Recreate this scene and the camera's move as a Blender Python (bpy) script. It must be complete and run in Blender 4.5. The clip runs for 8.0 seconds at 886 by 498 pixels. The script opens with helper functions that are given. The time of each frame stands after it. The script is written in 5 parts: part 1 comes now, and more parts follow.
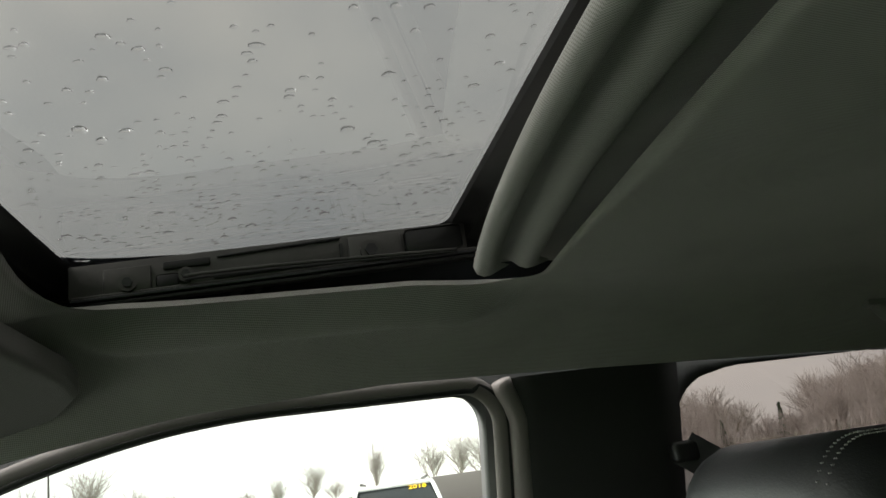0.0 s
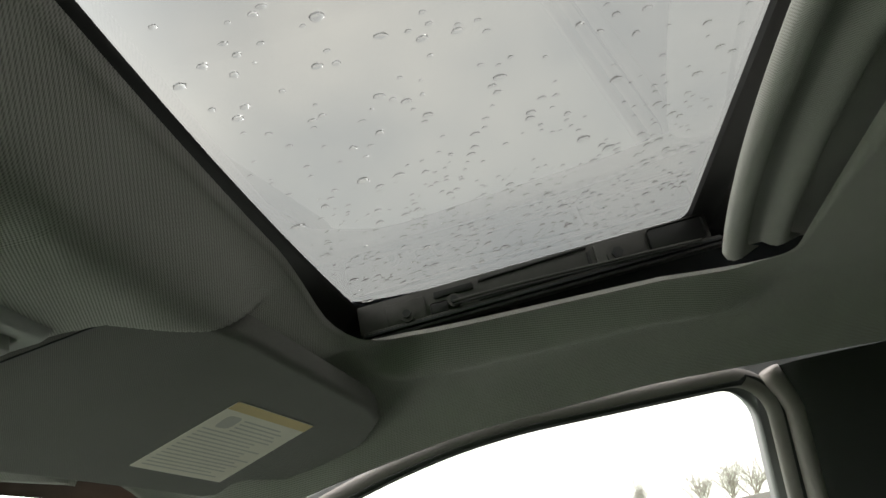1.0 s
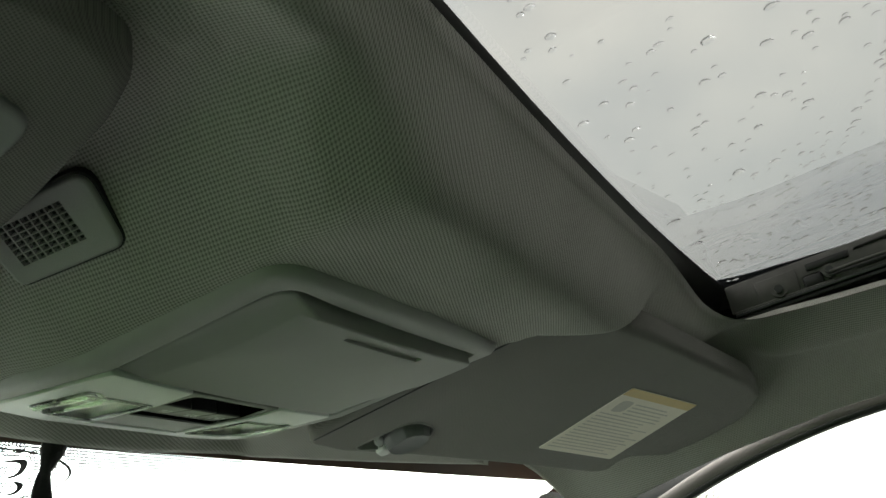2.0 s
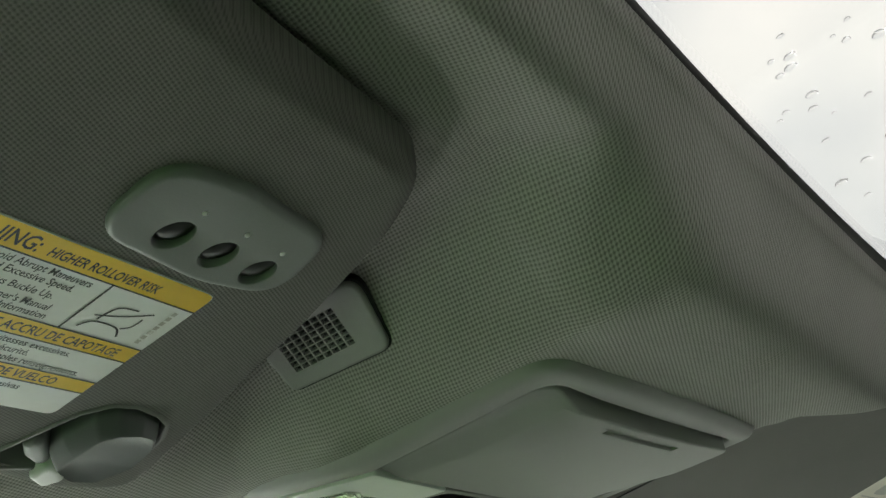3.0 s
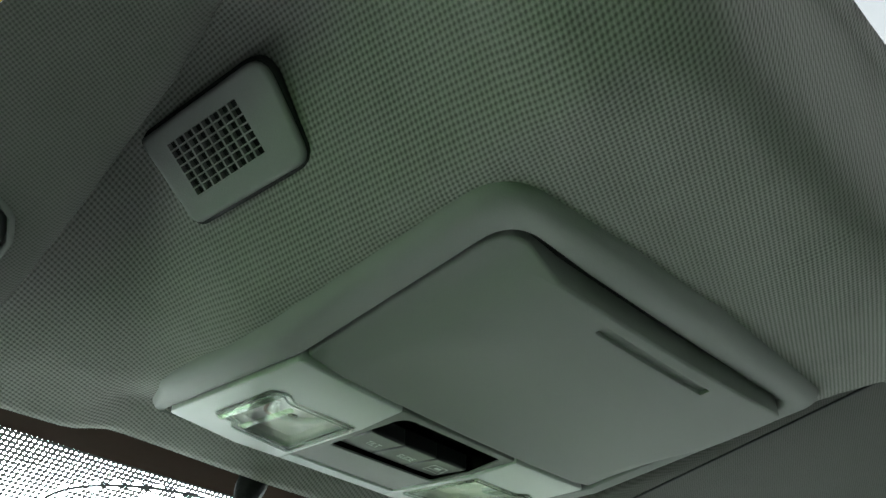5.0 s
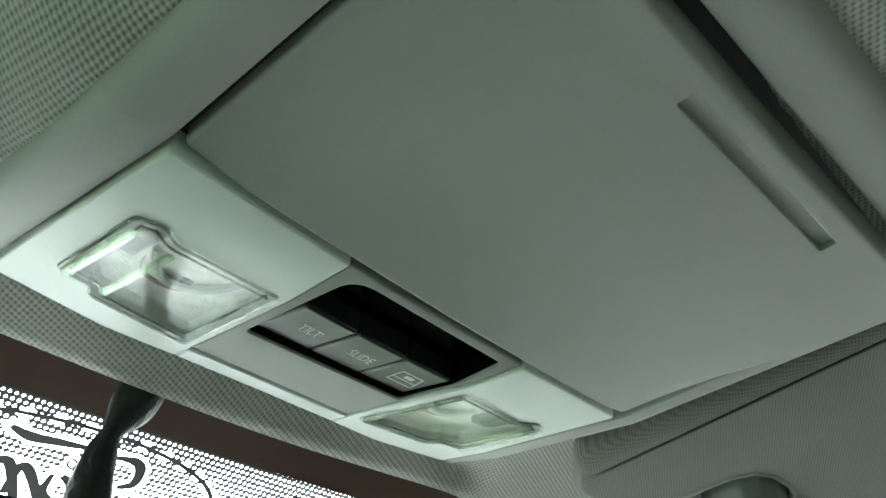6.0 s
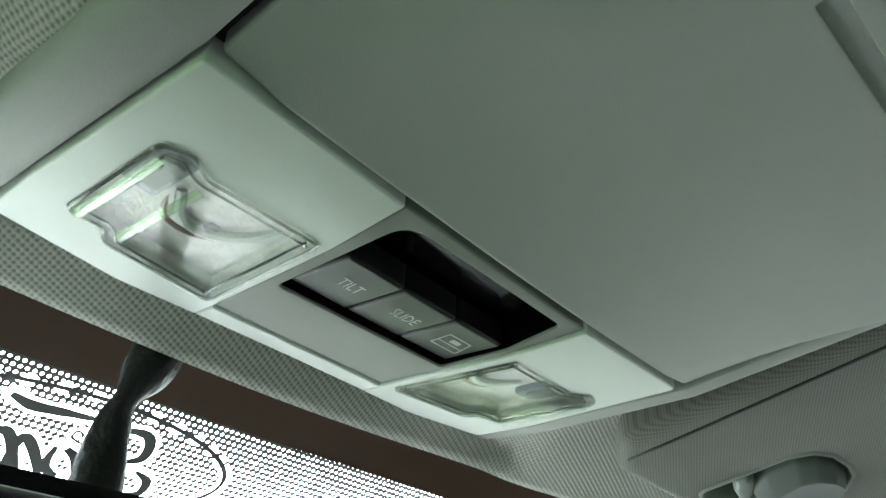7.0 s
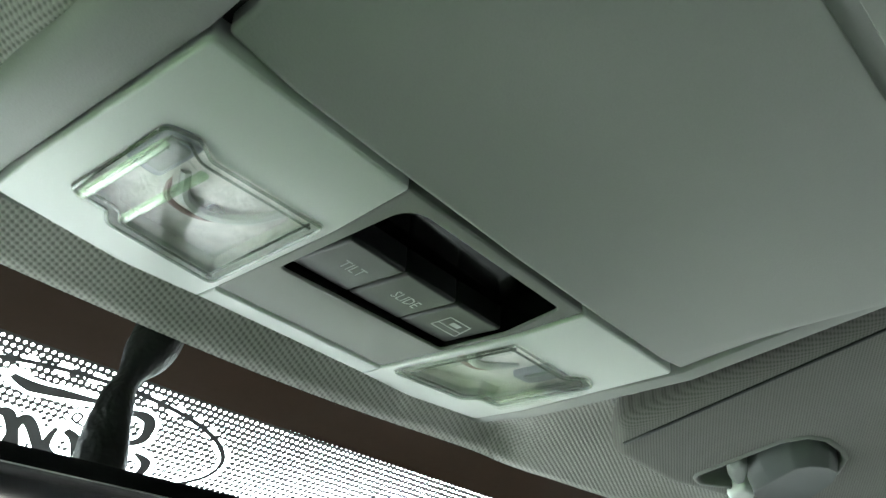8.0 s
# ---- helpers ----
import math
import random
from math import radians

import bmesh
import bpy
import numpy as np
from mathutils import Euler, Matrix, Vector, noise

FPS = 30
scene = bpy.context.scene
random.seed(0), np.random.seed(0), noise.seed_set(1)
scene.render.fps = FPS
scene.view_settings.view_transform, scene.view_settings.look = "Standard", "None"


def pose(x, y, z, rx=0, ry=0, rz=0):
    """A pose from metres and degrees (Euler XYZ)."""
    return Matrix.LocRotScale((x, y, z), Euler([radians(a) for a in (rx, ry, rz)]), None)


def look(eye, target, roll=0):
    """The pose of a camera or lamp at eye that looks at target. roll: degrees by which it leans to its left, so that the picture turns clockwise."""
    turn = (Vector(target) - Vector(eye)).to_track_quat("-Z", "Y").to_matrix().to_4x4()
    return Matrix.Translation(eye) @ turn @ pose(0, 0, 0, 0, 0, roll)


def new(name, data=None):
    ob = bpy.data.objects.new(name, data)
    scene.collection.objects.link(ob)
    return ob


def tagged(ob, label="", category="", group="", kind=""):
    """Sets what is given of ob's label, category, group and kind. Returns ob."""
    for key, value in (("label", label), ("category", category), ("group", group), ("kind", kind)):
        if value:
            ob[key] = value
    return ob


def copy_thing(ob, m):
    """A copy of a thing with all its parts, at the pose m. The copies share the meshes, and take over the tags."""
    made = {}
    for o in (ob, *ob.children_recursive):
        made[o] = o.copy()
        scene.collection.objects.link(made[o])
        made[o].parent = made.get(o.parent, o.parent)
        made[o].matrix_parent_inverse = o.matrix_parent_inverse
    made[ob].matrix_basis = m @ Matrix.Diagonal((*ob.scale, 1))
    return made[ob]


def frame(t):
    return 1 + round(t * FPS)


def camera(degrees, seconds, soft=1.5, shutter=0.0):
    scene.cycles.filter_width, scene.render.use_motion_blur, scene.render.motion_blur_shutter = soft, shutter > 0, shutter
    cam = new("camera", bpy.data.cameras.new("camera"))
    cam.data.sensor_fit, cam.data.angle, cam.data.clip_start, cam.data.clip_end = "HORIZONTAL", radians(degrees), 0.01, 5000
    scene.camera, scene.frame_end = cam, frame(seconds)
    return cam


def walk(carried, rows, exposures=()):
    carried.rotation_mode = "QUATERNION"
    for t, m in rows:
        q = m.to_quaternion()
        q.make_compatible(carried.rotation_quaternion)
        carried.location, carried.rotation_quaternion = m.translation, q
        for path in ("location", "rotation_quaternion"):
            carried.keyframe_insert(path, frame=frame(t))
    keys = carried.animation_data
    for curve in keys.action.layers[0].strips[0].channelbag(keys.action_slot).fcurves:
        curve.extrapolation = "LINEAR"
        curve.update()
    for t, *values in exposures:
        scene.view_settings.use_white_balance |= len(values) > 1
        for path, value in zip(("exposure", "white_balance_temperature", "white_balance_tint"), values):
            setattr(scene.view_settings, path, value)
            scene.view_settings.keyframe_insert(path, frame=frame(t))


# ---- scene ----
cam = camera(57.8, 8.0)
PATH = [
    (0, (-0.27, -0.367, 1.441), (1.565, -0.938, 1.994), -8.3),
    (0.5, (-0.284, -0.35, 1.408), (1.552, -0.74, 2.1), -10.9),
    (1, (-0.307, -0.334, 1.408), (1.555, -0.376, 2.137), -12.3),
    (1.5, (-0.354, -0.306, 1.418), (1.464, 0.051, 2.171), -11.4),
    (2, (-0.374, -0.289, 1.426), (1.336, 0.386, 2.214), -10.6),
    (2.2, (-0.387, -0.28, 1.43), (1.266, 0.499, 2.243), -10.7),
    (3.3, (-0.385, -0.25, 1.451), (0.995, 0.747, 2.5), -7.3),
    (3.5, (-0.376, -0.249, 1.448), (0.97, 0.76, 2.53), -6.6),
    (4, (-0.347, -0.245, 1.434), (0.939, 0.788, 2.565), -5.3),
    (4.5, (-0.307, -0.238, 1.413), (0.945, 0.816, 2.562), -3.4),
    (5, (-0.259, -0.22, 1.403), (0.936, 0.855, 2.594), -0.0),
    (5.2, (-0.232, -0.2, 1.41), (0.966, 0.86, 2.611), 0.2),
    (6.3, (-0.143, -0.119, 1.434), (1.097, 0.95, 2.583), 0.7),
    (6.5, (-0.141, -0.113, 1.437), (1.108, 0.949, 2.581), 0.6),
    (7, (-0.144, -0.102, 1.437), (1.104, 0.98, 2.565), 1.2),
    (7.5, (-0.145, -0.101, 1.438), (1.113, 0.982, 2.553), 1.3),
    (8, (-0.146, -0.101, 1.435), (1.126, 0.98, 2.537), 1.2),
]
walk(cam, [(t, look(eye, target, roll)) for t, eye, target, roll in PATH],
     [(0, 0.5, 6800, 9), (0.5, 0.95, 6800, 9), (1.0, 1.0, 6800, 9), (1.5, 0.9, 6800, 8), (2.0, 1.2, 6800, 7), (2.6, 1.5, 6750, 9), (3.3, 1.85, 6750, 10), (4.0, 1.82, 6500, 9), (5.0, 1.8, 6150, 6),
      (6.3, 2.62, 6150, 8), (8.0, 2.4, 6200, 8)])


# ---- world, sun and exposure ----
world = bpy.data.worlds.new("overcast")
scene.world = world
world.use_nodes = True
wn, wl = world.node_tree.nodes, world.node_tree.links
wn.clear()
sky = wn.new("ShaderNodeTexSky")
sky.sky_type, sky.sun_disc = "NISHITA", False
sky.sun_elevation, sky.sun_rotation = radians(48), radians(25)
coord = wn.new("ShaderNodeTexCoord")
cloud_map = wn.new("ShaderNodeMapping")
cloud_map.inputs["Scale"].default_value = (1.0, 1.0, 1.6)
wl.new(coord.outputs["Generated"], cloud_map.inputs["Vector"])
cloud = wn.new("ShaderNodeTexNoise")
cloud.inputs["Scale"].default_value, cloud.inputs["Detail"].default_value = 2.6, 4.0
cloud.inputs["Roughness"].default_value = 0.5
wl.new(cloud_map.outputs["Vector"], cloud.inputs["Vector"])
ramp = wn.new("ShaderNodeValToRGB")
ramp.color_ramp.elements[0].position, ramp.color_ramp.elements[0].color = 0.30, (7.6, 7.9, 8.2, 1)
ramp.color_ramp.elements[1].position, ramp.color_ramp.elements[1].color = 0.72, (11.4, 11.2, 10.8, 1)
wl.new(cloud.outputs["Fac"], ramp.inputs["Fac"])
blend = wn.new("ShaderNodeMix")
blend.data_type = "RGBA"
blend.inputs["Factor"].default_value = 0.92
wl.new(sky.outputs["Color"], blend.inputs[6])
wl.new(ramp.outputs["Color"], blend.inputs[7])
# the cloud is brighter round the hidden sun, ahead of the car
toward = wn.new("ShaderNodeVectorMath")
toward.operation = "DOT_PRODUCT"
toward.inputs[1].default_value = (0.10, 0.985, 0.14)
wl.new(coord.outputs["Generated"], toward.inputs[0])
glow = wn.new("ShaderNodeMapRange")
glow.interpolation_type = "SMOOTHSTEP"
glow.inputs["From Min"].default_value, glow.inputs["From Max"].default_value = 0.30, 1.0
glow.inputs["To Min"].default_value, glow.inputs["To Max"].default_value = 0.135, 0.62
wl.new(toward.outputs["Value"], glow.inputs["Value"])
back = wn.new("ShaderNodeBackground")
wl.new(glow.outputs["Result"], back.inputs["Strength"])
wl.new(blend.outputs[2], back.inputs["Color"])
wl.new(back.outputs["Background"], wn.new("ShaderNodeOutputWorld").inputs["Surface"])

sun_data = bpy.data.lights.new("sun", "SUN")
sun_data.energy, sun_data.angle, sun_data.color = 1.3, radians(25), (1.0, 0.97, 0.93)
sun = new("sun", sun_data)
sun.matrix_world = look((0, 0, 30), (0 - 30 * math.sin(radians(25)), -30 * math.cos(radians(25)), 0))


# ---- materials ----
def nodes(name):
    mat = bpy.data.materials.new(name)
    mat.use_nodes = True
    nt = mat.node_tree
    return mat, nt, nt.nodes["Principled BSDF"]


def noise_tex(nt, scale, detail=3.0, rough=0.55, space="Object"):
    tc = nt.nodes.new("ShaderNodeTexCoord")
    n = nt.nodes.new("ShaderNodeTexNoise")
    n.inputs["Scale"].default_value, n.inputs["Detail"].default_value, n.inputs["Roughness"].default_value = scale, detail, rough
    nt.links.new(tc.outputs[space], n.inputs["Vector"])
    return n.outputs["Fac"]


def math_node(nt, op, a, b=None):
    n = nt.nodes.new("ShaderNodeMath")
    n.operation = op
    for i, v in enumerate((a, b)):
        if v is None:
            continue
        if isinstance(v, (int, float)):
            n.inputs[i].default_value = v
        else:
            nt.links.new(v, n.inputs[i])
    return n.outputs[0]


def two_tone(nt, fac, dark, light, lo=0.3, hi=0.7):
    r = nt.nodes.new("ShaderNodeValToRGB")
    r.color_ramp.elements[0].position, r.color_ramp.elements[0].color = lo, (*dark, 1)
    r.color_ramp.elements[1].position, r.color_ramp.elements[1].color = hi, (*light, 1)
    nt.links.new(fac, r.inputs["Fac"])
    return r.outputs["Color"]


def bump(nt, bsdf, height, distance, strength=1.0):
    b = nt.nodes.new("ShaderNodeBump")
    b.inputs["Distance"].default_value, b.inputs["Strength"].default_value = distance, strength
    nt.links.new(height, b.inputs["Height"])
    nt.links.new(b.outputs["Normal"], bsdf.inputs["Normal"])


def grained(name, colour, rough=0.5, spread=0.12, coarse=9.0, grain=1500.0, depth=0.00008, metal=0.0, spec=0.5):
    """Moulded or painted surface: faint mottling, fine grain in relief."""
    mat, nt, bsdf = nodes(name)
    big, fine = noise_tex(nt, coarse, 4), noise_tex(nt, grain, 2, 0.6)
    mix = math_node(nt, "ADD", math_node(nt, "MULTIPLY", big, 0.75), math_node(nt, "MULTIPLY", fine, 0.25))
    dark = tuple(c * (1 - spread) for c in colour)
    light = tuple(min(1, c * (1 + spread)) for c in colour)
    nt.links.new(two_tone(nt, mix, dark, light), bsdf.inputs["Base Color"])
    bsdf.inputs["Metallic"].default_value = metal
    bsdf.inputs["Specular IOR Level"].default_value = spec
    rr = math_node(nt, "ADD", math_node(nt, "MULTIPLY", big, 0.16), rough - 0.08)
    nt.links.new(rr, bsdf.inputs["Roughness"])
    if depth:
        bump(nt, bsdf, fine, depth)
    return mat


def knit(name, colour, period, angle, depth, dark=0.50):
    """Warp-knit car fabric: small staggered loops in relief, pale fuzz, faint stains."""
    mat, nt, bsdf = nodes(name)
    tc = nt.nodes.new("ShaderNodeTexCoord")
    mp = nt.nodes.new("ShaderNodeMapping")
    mp.inputs["Rotation"].default_value = (0, 0, radians(angle))
    nt.links.new(tc.outputs["Object"], mp.inputs["Vector"])
    warp = nt.nodes.new("ShaderNodeTexNoise")
    warp.inputs["Scale"].default_value = 60.0
    nt.links.new(tc.outputs["Object"], warp.inputs["Vector"])
    sep = nt.nodes.new("ShaderNodeSeparateXYZ")
    nt.links.new(mp.outputs["Vector"], sep.inputs[0])
    k = 2 * math.pi / period
    jitter = noise_tex(nt, 900.0, 1)
    off = math_node(nt, "ADD", math_node(nt, "MULTIPLY", warp.outputs["Fac"], 1.2), math_node(nt, "MULTIPLY", jitter, 0.9))
    u = math_node(nt, "ADD", math_node(nt, "MULTIPLY", sep.outputs["X"], k), off)
    v = math_node(nt, "ADD", math_node(nt, "MULTIPLY", sep.outputs["Y"], k * 0.80), off)
    loops = math_node(nt, "MULTIPLY", math_node(nt, "COSINE", u), math_node(nt, "COSINE", v))
    raised = math_node(nt, "ADD", math_node(nt, "MULTIPLY", loops, 0.5), 0.5)
    fuzz = noise_tex(nt, 2600.0, 2)
    height = math_node(nt, "ADD", math_node(nt, "MULTIPLY", fuzz, 0.35), raised)
    big = noise_tex(nt, 7.0, 5, 0.6)
    tone = math_node(nt, "ADD", math_node(nt, "MULTIPLY", big, 0.40), math_node(nt, "MULTIPLY", raised, 0.60))
    light = tuple(c * 1.16 for c in colour)
    nt.links.new(two_tone(nt, tone, tuple(c * dark for c in colour), light, 0.14, 0.62), bsdf.inputs["Base Color"])
    bsdf.inputs["Roughness"].default_value = 0.95
    bsdf.inputs["Specular IOR Level"].default_value = 0.2
    bsdf.inputs["Sheen Weight"].default_value = 0.12
    bsdf.inputs["Sheen Roughness"].default_value = 0.5
    bump(nt, bsdf, height, depth)
    return mat


def pane_glass(name, tint, gloss=1.0, ior=1.5):
    """Thin tinted glazing: clear to light, with a true mirror sheen."""
    mat, nt, bsdf = nodes(name)
    nt.nodes.remove(bsdf)
    face = nt.nodes.new("ShaderNodeLayerWeight")
    face.inputs["Blend"].default_value = 0.5
    base = ((ior - 1) / (ior + 1)) ** 2
    sheen = math_node(nt, "ADD", math_node(nt, "MULTIPLY", math_node(nt, "POWER", face.outputs["Facing"], 5.0), 1 - base), base)
    clear = nt.nodes.new("ShaderNodeBsdfTransparent")
    clear.inputs["Color"].default_value = (*tint, 1)
    shiny = nt.nodes.new("ShaderNodeBsdfGlossy")
    shiny.inputs["Roughness"].default_value = 0.0
    mix = nt.nodes.new("ShaderNodeMixShader")
    nt.links.new(math_node(nt, "MINIMUM", math_node(nt, "MULTIPLY", sheen, gloss), 1.0), mix.inputs["Fac"])
    nt.links.new(clear.outputs[0], mix.inputs[1])
    nt.links.new(shiny.outputs[0], mix.inputs[2])
    nt.links.new(mix.outputs[0], nt.nodes["Material Output"].inputs["Surface"])
    return mat


def real_glass(name, colour, ior=1.49, rough=0.0):
    mat, nt, bsdf = nodes(name)
    bsdf.inputs["Base Color"].default_value = (*colour, 1)
    bsdf.inputs["Transmission Weight"].default_value = 1.0
    bsdf.inputs["IOR"].default_value = ior
    bsdf.inputs["Roughness"].default_value = rough
    return mat


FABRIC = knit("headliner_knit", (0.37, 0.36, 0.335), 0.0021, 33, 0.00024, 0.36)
# visor cloth darker than the headliner's, standing in for shade on the visors
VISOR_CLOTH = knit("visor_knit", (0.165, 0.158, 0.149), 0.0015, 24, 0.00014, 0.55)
SHADE_CLOTH = knit("shade_knit", (0.36, 0.35, 0.33), 0.0016, 30, 0.00006)
PLASTIC = grained("stone_grey_plastic", (0.335, 0.335, 0.322), 0.50, 0.06)
PLASTIC_DARKER = grained("mid_grey_plastic", (0.205, 0.205, 0.195), 0.55, 0.07)
PLASTIC_PALE = grained("pale_grey_plastic", (0.70, 0.71, 0.695), 0.4, 0.04, depth=0.00004)
PLASTIC_POD = grained("pod_grey_plastic", (0.20, 0.21, 0.205), 0.42, 0.06, depth=0.00005)
CLIP_GREY = grained("clip_grey_plastic", (0.125, 0.13, 0.135), 0.45, 0.07, depth=0.00005)
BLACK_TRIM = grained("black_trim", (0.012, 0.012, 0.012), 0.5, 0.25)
BLACK_SATIN = grained("black_satin", (0.02, 0.02, 0.022), 0.32, 0.2, depth=0.00003)
BLACK_GLOSS = grained("black_gloss", (0.004, 0.004, 0.004), 0.15, 0.2, depth=0)
BUTTON_BLACK = grained("button_black", (0.013, 0.0135, 0.015), 0.42, 0.12, depth=0.00003, spec=0.25)
RUBBER = grained("black_rubber", (0.014, 0.014, 0.014), 0.45, 0.25, 30, 700, 0.0001)
STRIP_TAUPE = grained("taupe_strip", (0.20, 0.18, 0.17), 0.6, 0.12, 20)
PILLAR_TRIM = grained("pillar_trim", (0.05, 0.052, 0.05), 0.55, 0.12)
METAL_DULL = grained("dull_zinc", (0.10, 0.097, 0.093), 0.5, 0.2, 40, 900, 0.00008, metal=0.7)
STEEL = grained("bolt_steel", (0.30, 0.29, 0.28), 0.4, 0.15, 60, 900, 0.00003, metal=0.9)
WIRE_RED = grained("red_wire", (0.40, 0.27, 0.26), 0.5, 0.15)
REFLECTOR = grained("lamp_reflector", (0.80, 0.75, 0.745), 0.45, 0.25, 140, 500, 0.0005, metal=0.1)
SOCKET = grained("lamp_socket", (0.30, 0.31, 0.36), 0.4, 0.1)
LEATHER = grained("black_leather", (0.022, 0.023, 0.024), 0.45, 0.2, 25, 420, 0.0003)
THREAD = grained("grey_thread", (0.20, 0.20, 0.19), 0.8, 0.2, 200, 900, 0.0001)
WEB = grained("belt_webbing", (0.02, 0.02, 0.02), 0.75, 0.2, 60, 900, 0.0002)
# unseen dashboard, kept pale to bounce windscreen light up to the console
DASH_GREY = grained("dash_grey", (0.36, 0.36, 0.345), 0.7, 0.15, 12, 300, 0.0004)
CABIN_DARK = grained("cabin_dark", (0.03, 0.03, 0.029), 0.8, 0.2, 12, 300, 0.0004)
LABEL_WHITE = grained("label_white", (0.86, 0.86, 0.83), 0.4, 0.04, 30, 400, 0)
LABEL_CREAM = grained("label_cream", (0.80, 0.75, 0.64), 0.5, 0.05, 30, 400, 0)
LABEL_YELLOW = grained("label_yellow", (0.88, 0.56, 0.02), 0.4, 0.05, 30, 400, 0)
LABEL_AMBER = grained("label_amber", (0.62, 0.47, 0.20), 0.5, 0.05, 30, 400, 0)
INK = grained("label_ink", (0.03, 0.03, 0.03), 0.5, 0.1, 30, 400, 0)
INK_GREY = grained("grey_ink", (0.52, 0.49, 0.44), 0.5, 0.1, 30, 400, 0)
LEGEND = grained("button_legend", (0.42, 0.43, 0.44), 0.5, 0.1, 30, 400, 0)
ROOF_GLASS = pane_glass("roof_glass", (0.215, 0.218, 0.213), 1.7)
LENS_CLEAR = pane_glass("lens_clear", (0.95, 0.96, 0.95), 0.40, 1.5)
LENS_EDGE = pane_glass("lens_edge", (0.72, 0.76, 0.72), 2.2, 1.6)
PRISM_GREENLIT = pane_glass("lens_prism", (0.86, 0.98, 0.82), 1.6, 1.6)
DOOR_GLASS = pane_glass("door_glass", (0.82, 0.88, 0.83))
PRIVACY_GLASS = pane_glass("privacy_glass", (0.26, 0.235, 0.225))
# unseen driver window: dark green tint made up to colour and dim side light
DRIVER_GLASS = pane_glass("driver_glass", (0.17, 0.34, 0.18))
# unseen rear glass, tinted extra dark only to keep light off the ceiling
CARGO_GLASS = pane_glass("cargo_glass", (0.08, 0.08, 0.08))
WATER = real_glass("rain_water", (1, 1, 1), 1.33)
BROWN_FRIT = grained("brown_frit", (0.042, 0.022, 0.0135), 0.6, 0.15, 14, 300, 0, spec=0.1)
MIRROR_CASE = grained("mirror_case", (0.008, 0.008, 0.009), 0.8, 0.2, spec=0.05)
CABLE_COVER = grained("cable_cover", (0.012, 0.012, 0.013), 0.45, 0.2, 40, 200, 0.0012, spec=0.3)
BONNET_PAINT = grained("silver_paint", (0.32, 0.34, 0.33), 0.5, 0.04, 8, 900, 0, metal=0.4)
ROOF_PAINT = grained("body_paint", (0.03, 0.035, 0.04), 0.25, 0.05)


# ---- builders ----
def part(name, bm, material, parent=None, label="", smooth=40, m=None):
    """Links a bmesh as one mesh object, under its thing or part where one is given."""
    me = bpy.data.meshes.new(name)
    bmesh.ops.recalc_face_normals(bm, faces=bm.faces[:])
    bm.to_mesh(me)
    bm.free()
    for p in me.polygons:
        p.use_smooth = True
    if smooth < 180:
        me.set_sharp_from_angle(angle=radians(smooth))
    me.materials.append(material)
    ob = new(name, me)
    ob.parent = parent
    if m is not None:
        ob.matrix_local = m
    return tagged(ob, label)


def thing(name, label, category, at=(0, 0, 0), group="", kind=""):
    ob = new(name)
    ob.empty_display_size = 0.05
    ob.location = at
    return tagged(ob, label, category, group, kind)


def rounded(points, radii, steps=6):
    """A closed outline with its corners rounded."""
    out, n = [], len(points)
    if isinstance(radii, (int, float)):
        radii = [radii] * n
    for i, r in enumerate(radii):
        p, a, b = (Vector(points[j % n]).to_2d() for j in (i, i - 1, i + 1))
        u, w = (a - p), (b - p)
        lu, lw = u.length, w.length
        u, w = u / lu, w / lw
        half = 0.5 * math.acos(max(-1, min(1, u.dot(w))))
        cut = min(r / max(math.tan(half), 0.05), 0.48 * lu, 0.48 * lw)
        if cut < 1e-5:
            out.append(p)
            continue
        p0, p1 = p + u * cut, p + w * cut
        for s in range(steps + 1):
            t = s / steps
            out.append(p0 * (1 - t) ** 2 + p * 2 * t * (1 - t) + p1 * t * t)
    return out


def oval(cx, cy, rx, ry, turn=0.0, n=24, power=1.0):
    c, s = math.cos(turn), math.sin(turn)
    out = []
    for i in range(n):
        a = 2 * math.pi * i / n
        x = rx * math.copysign(abs(math.cos(a)) ** power, math.cos(a))
        y = ry * math.copysign(abs(math.sin(a)) ** power, math.sin(a))
        out.append(Vector((cx + c * x - s * y, cy + s * x + c * y)))
    return out


def inset(outline, d):
    """The outline moved inwards by d."""
    n = len(outline)
    area = sum(outline[i - 1].x * outline[i].y - outline[i].x * outline[i - 1].y for i in range(n))
    sign = 1 if area > 0 else -1
    out = []
    for i in range(n):
        a, p, b = outline[i - 1], outline[i], outline[(i + 1) % n]
        e0, e1 = (p - a), (b - p)
        if e0.length < 1e-9 or e1.length < 1e-9:
            e0 = e1 = (b - a)
        n0, n1 = Vector((-e0.y, e0.x)).normalized(), Vector((-e1.y, e1.x)).normalized()
        m = n0 + n1
        m = m.normalized() if m.length > 1e-6 else n0
        out.append(p + m * (sign * d / max(0.4, m.dot(n0))))
    return out


def loop(bm, outline, w, surf):
    return [bm.verts.new(surf(p.x, p.y, w)) for p in outline]


def bridge(bm, a, b):
    n = len(a)
    for i in range(n):
        bm.faces.new((a[i], a[(i + 1) % n], b[(i + 1) % n], b[i]))


def fill(bm, *loops):
    edges = []
    for lp in loops:
        for i in range(len(lp)):
            e = bm.edges.get((lp[i - 1], lp[i])) or bm.edges.new((lp[i - 1], lp[i]))
            edges.append(e)
    bmesh.ops.triangle_fill(bm, use_beauty=True, use_dissolve=False, edges=edges)


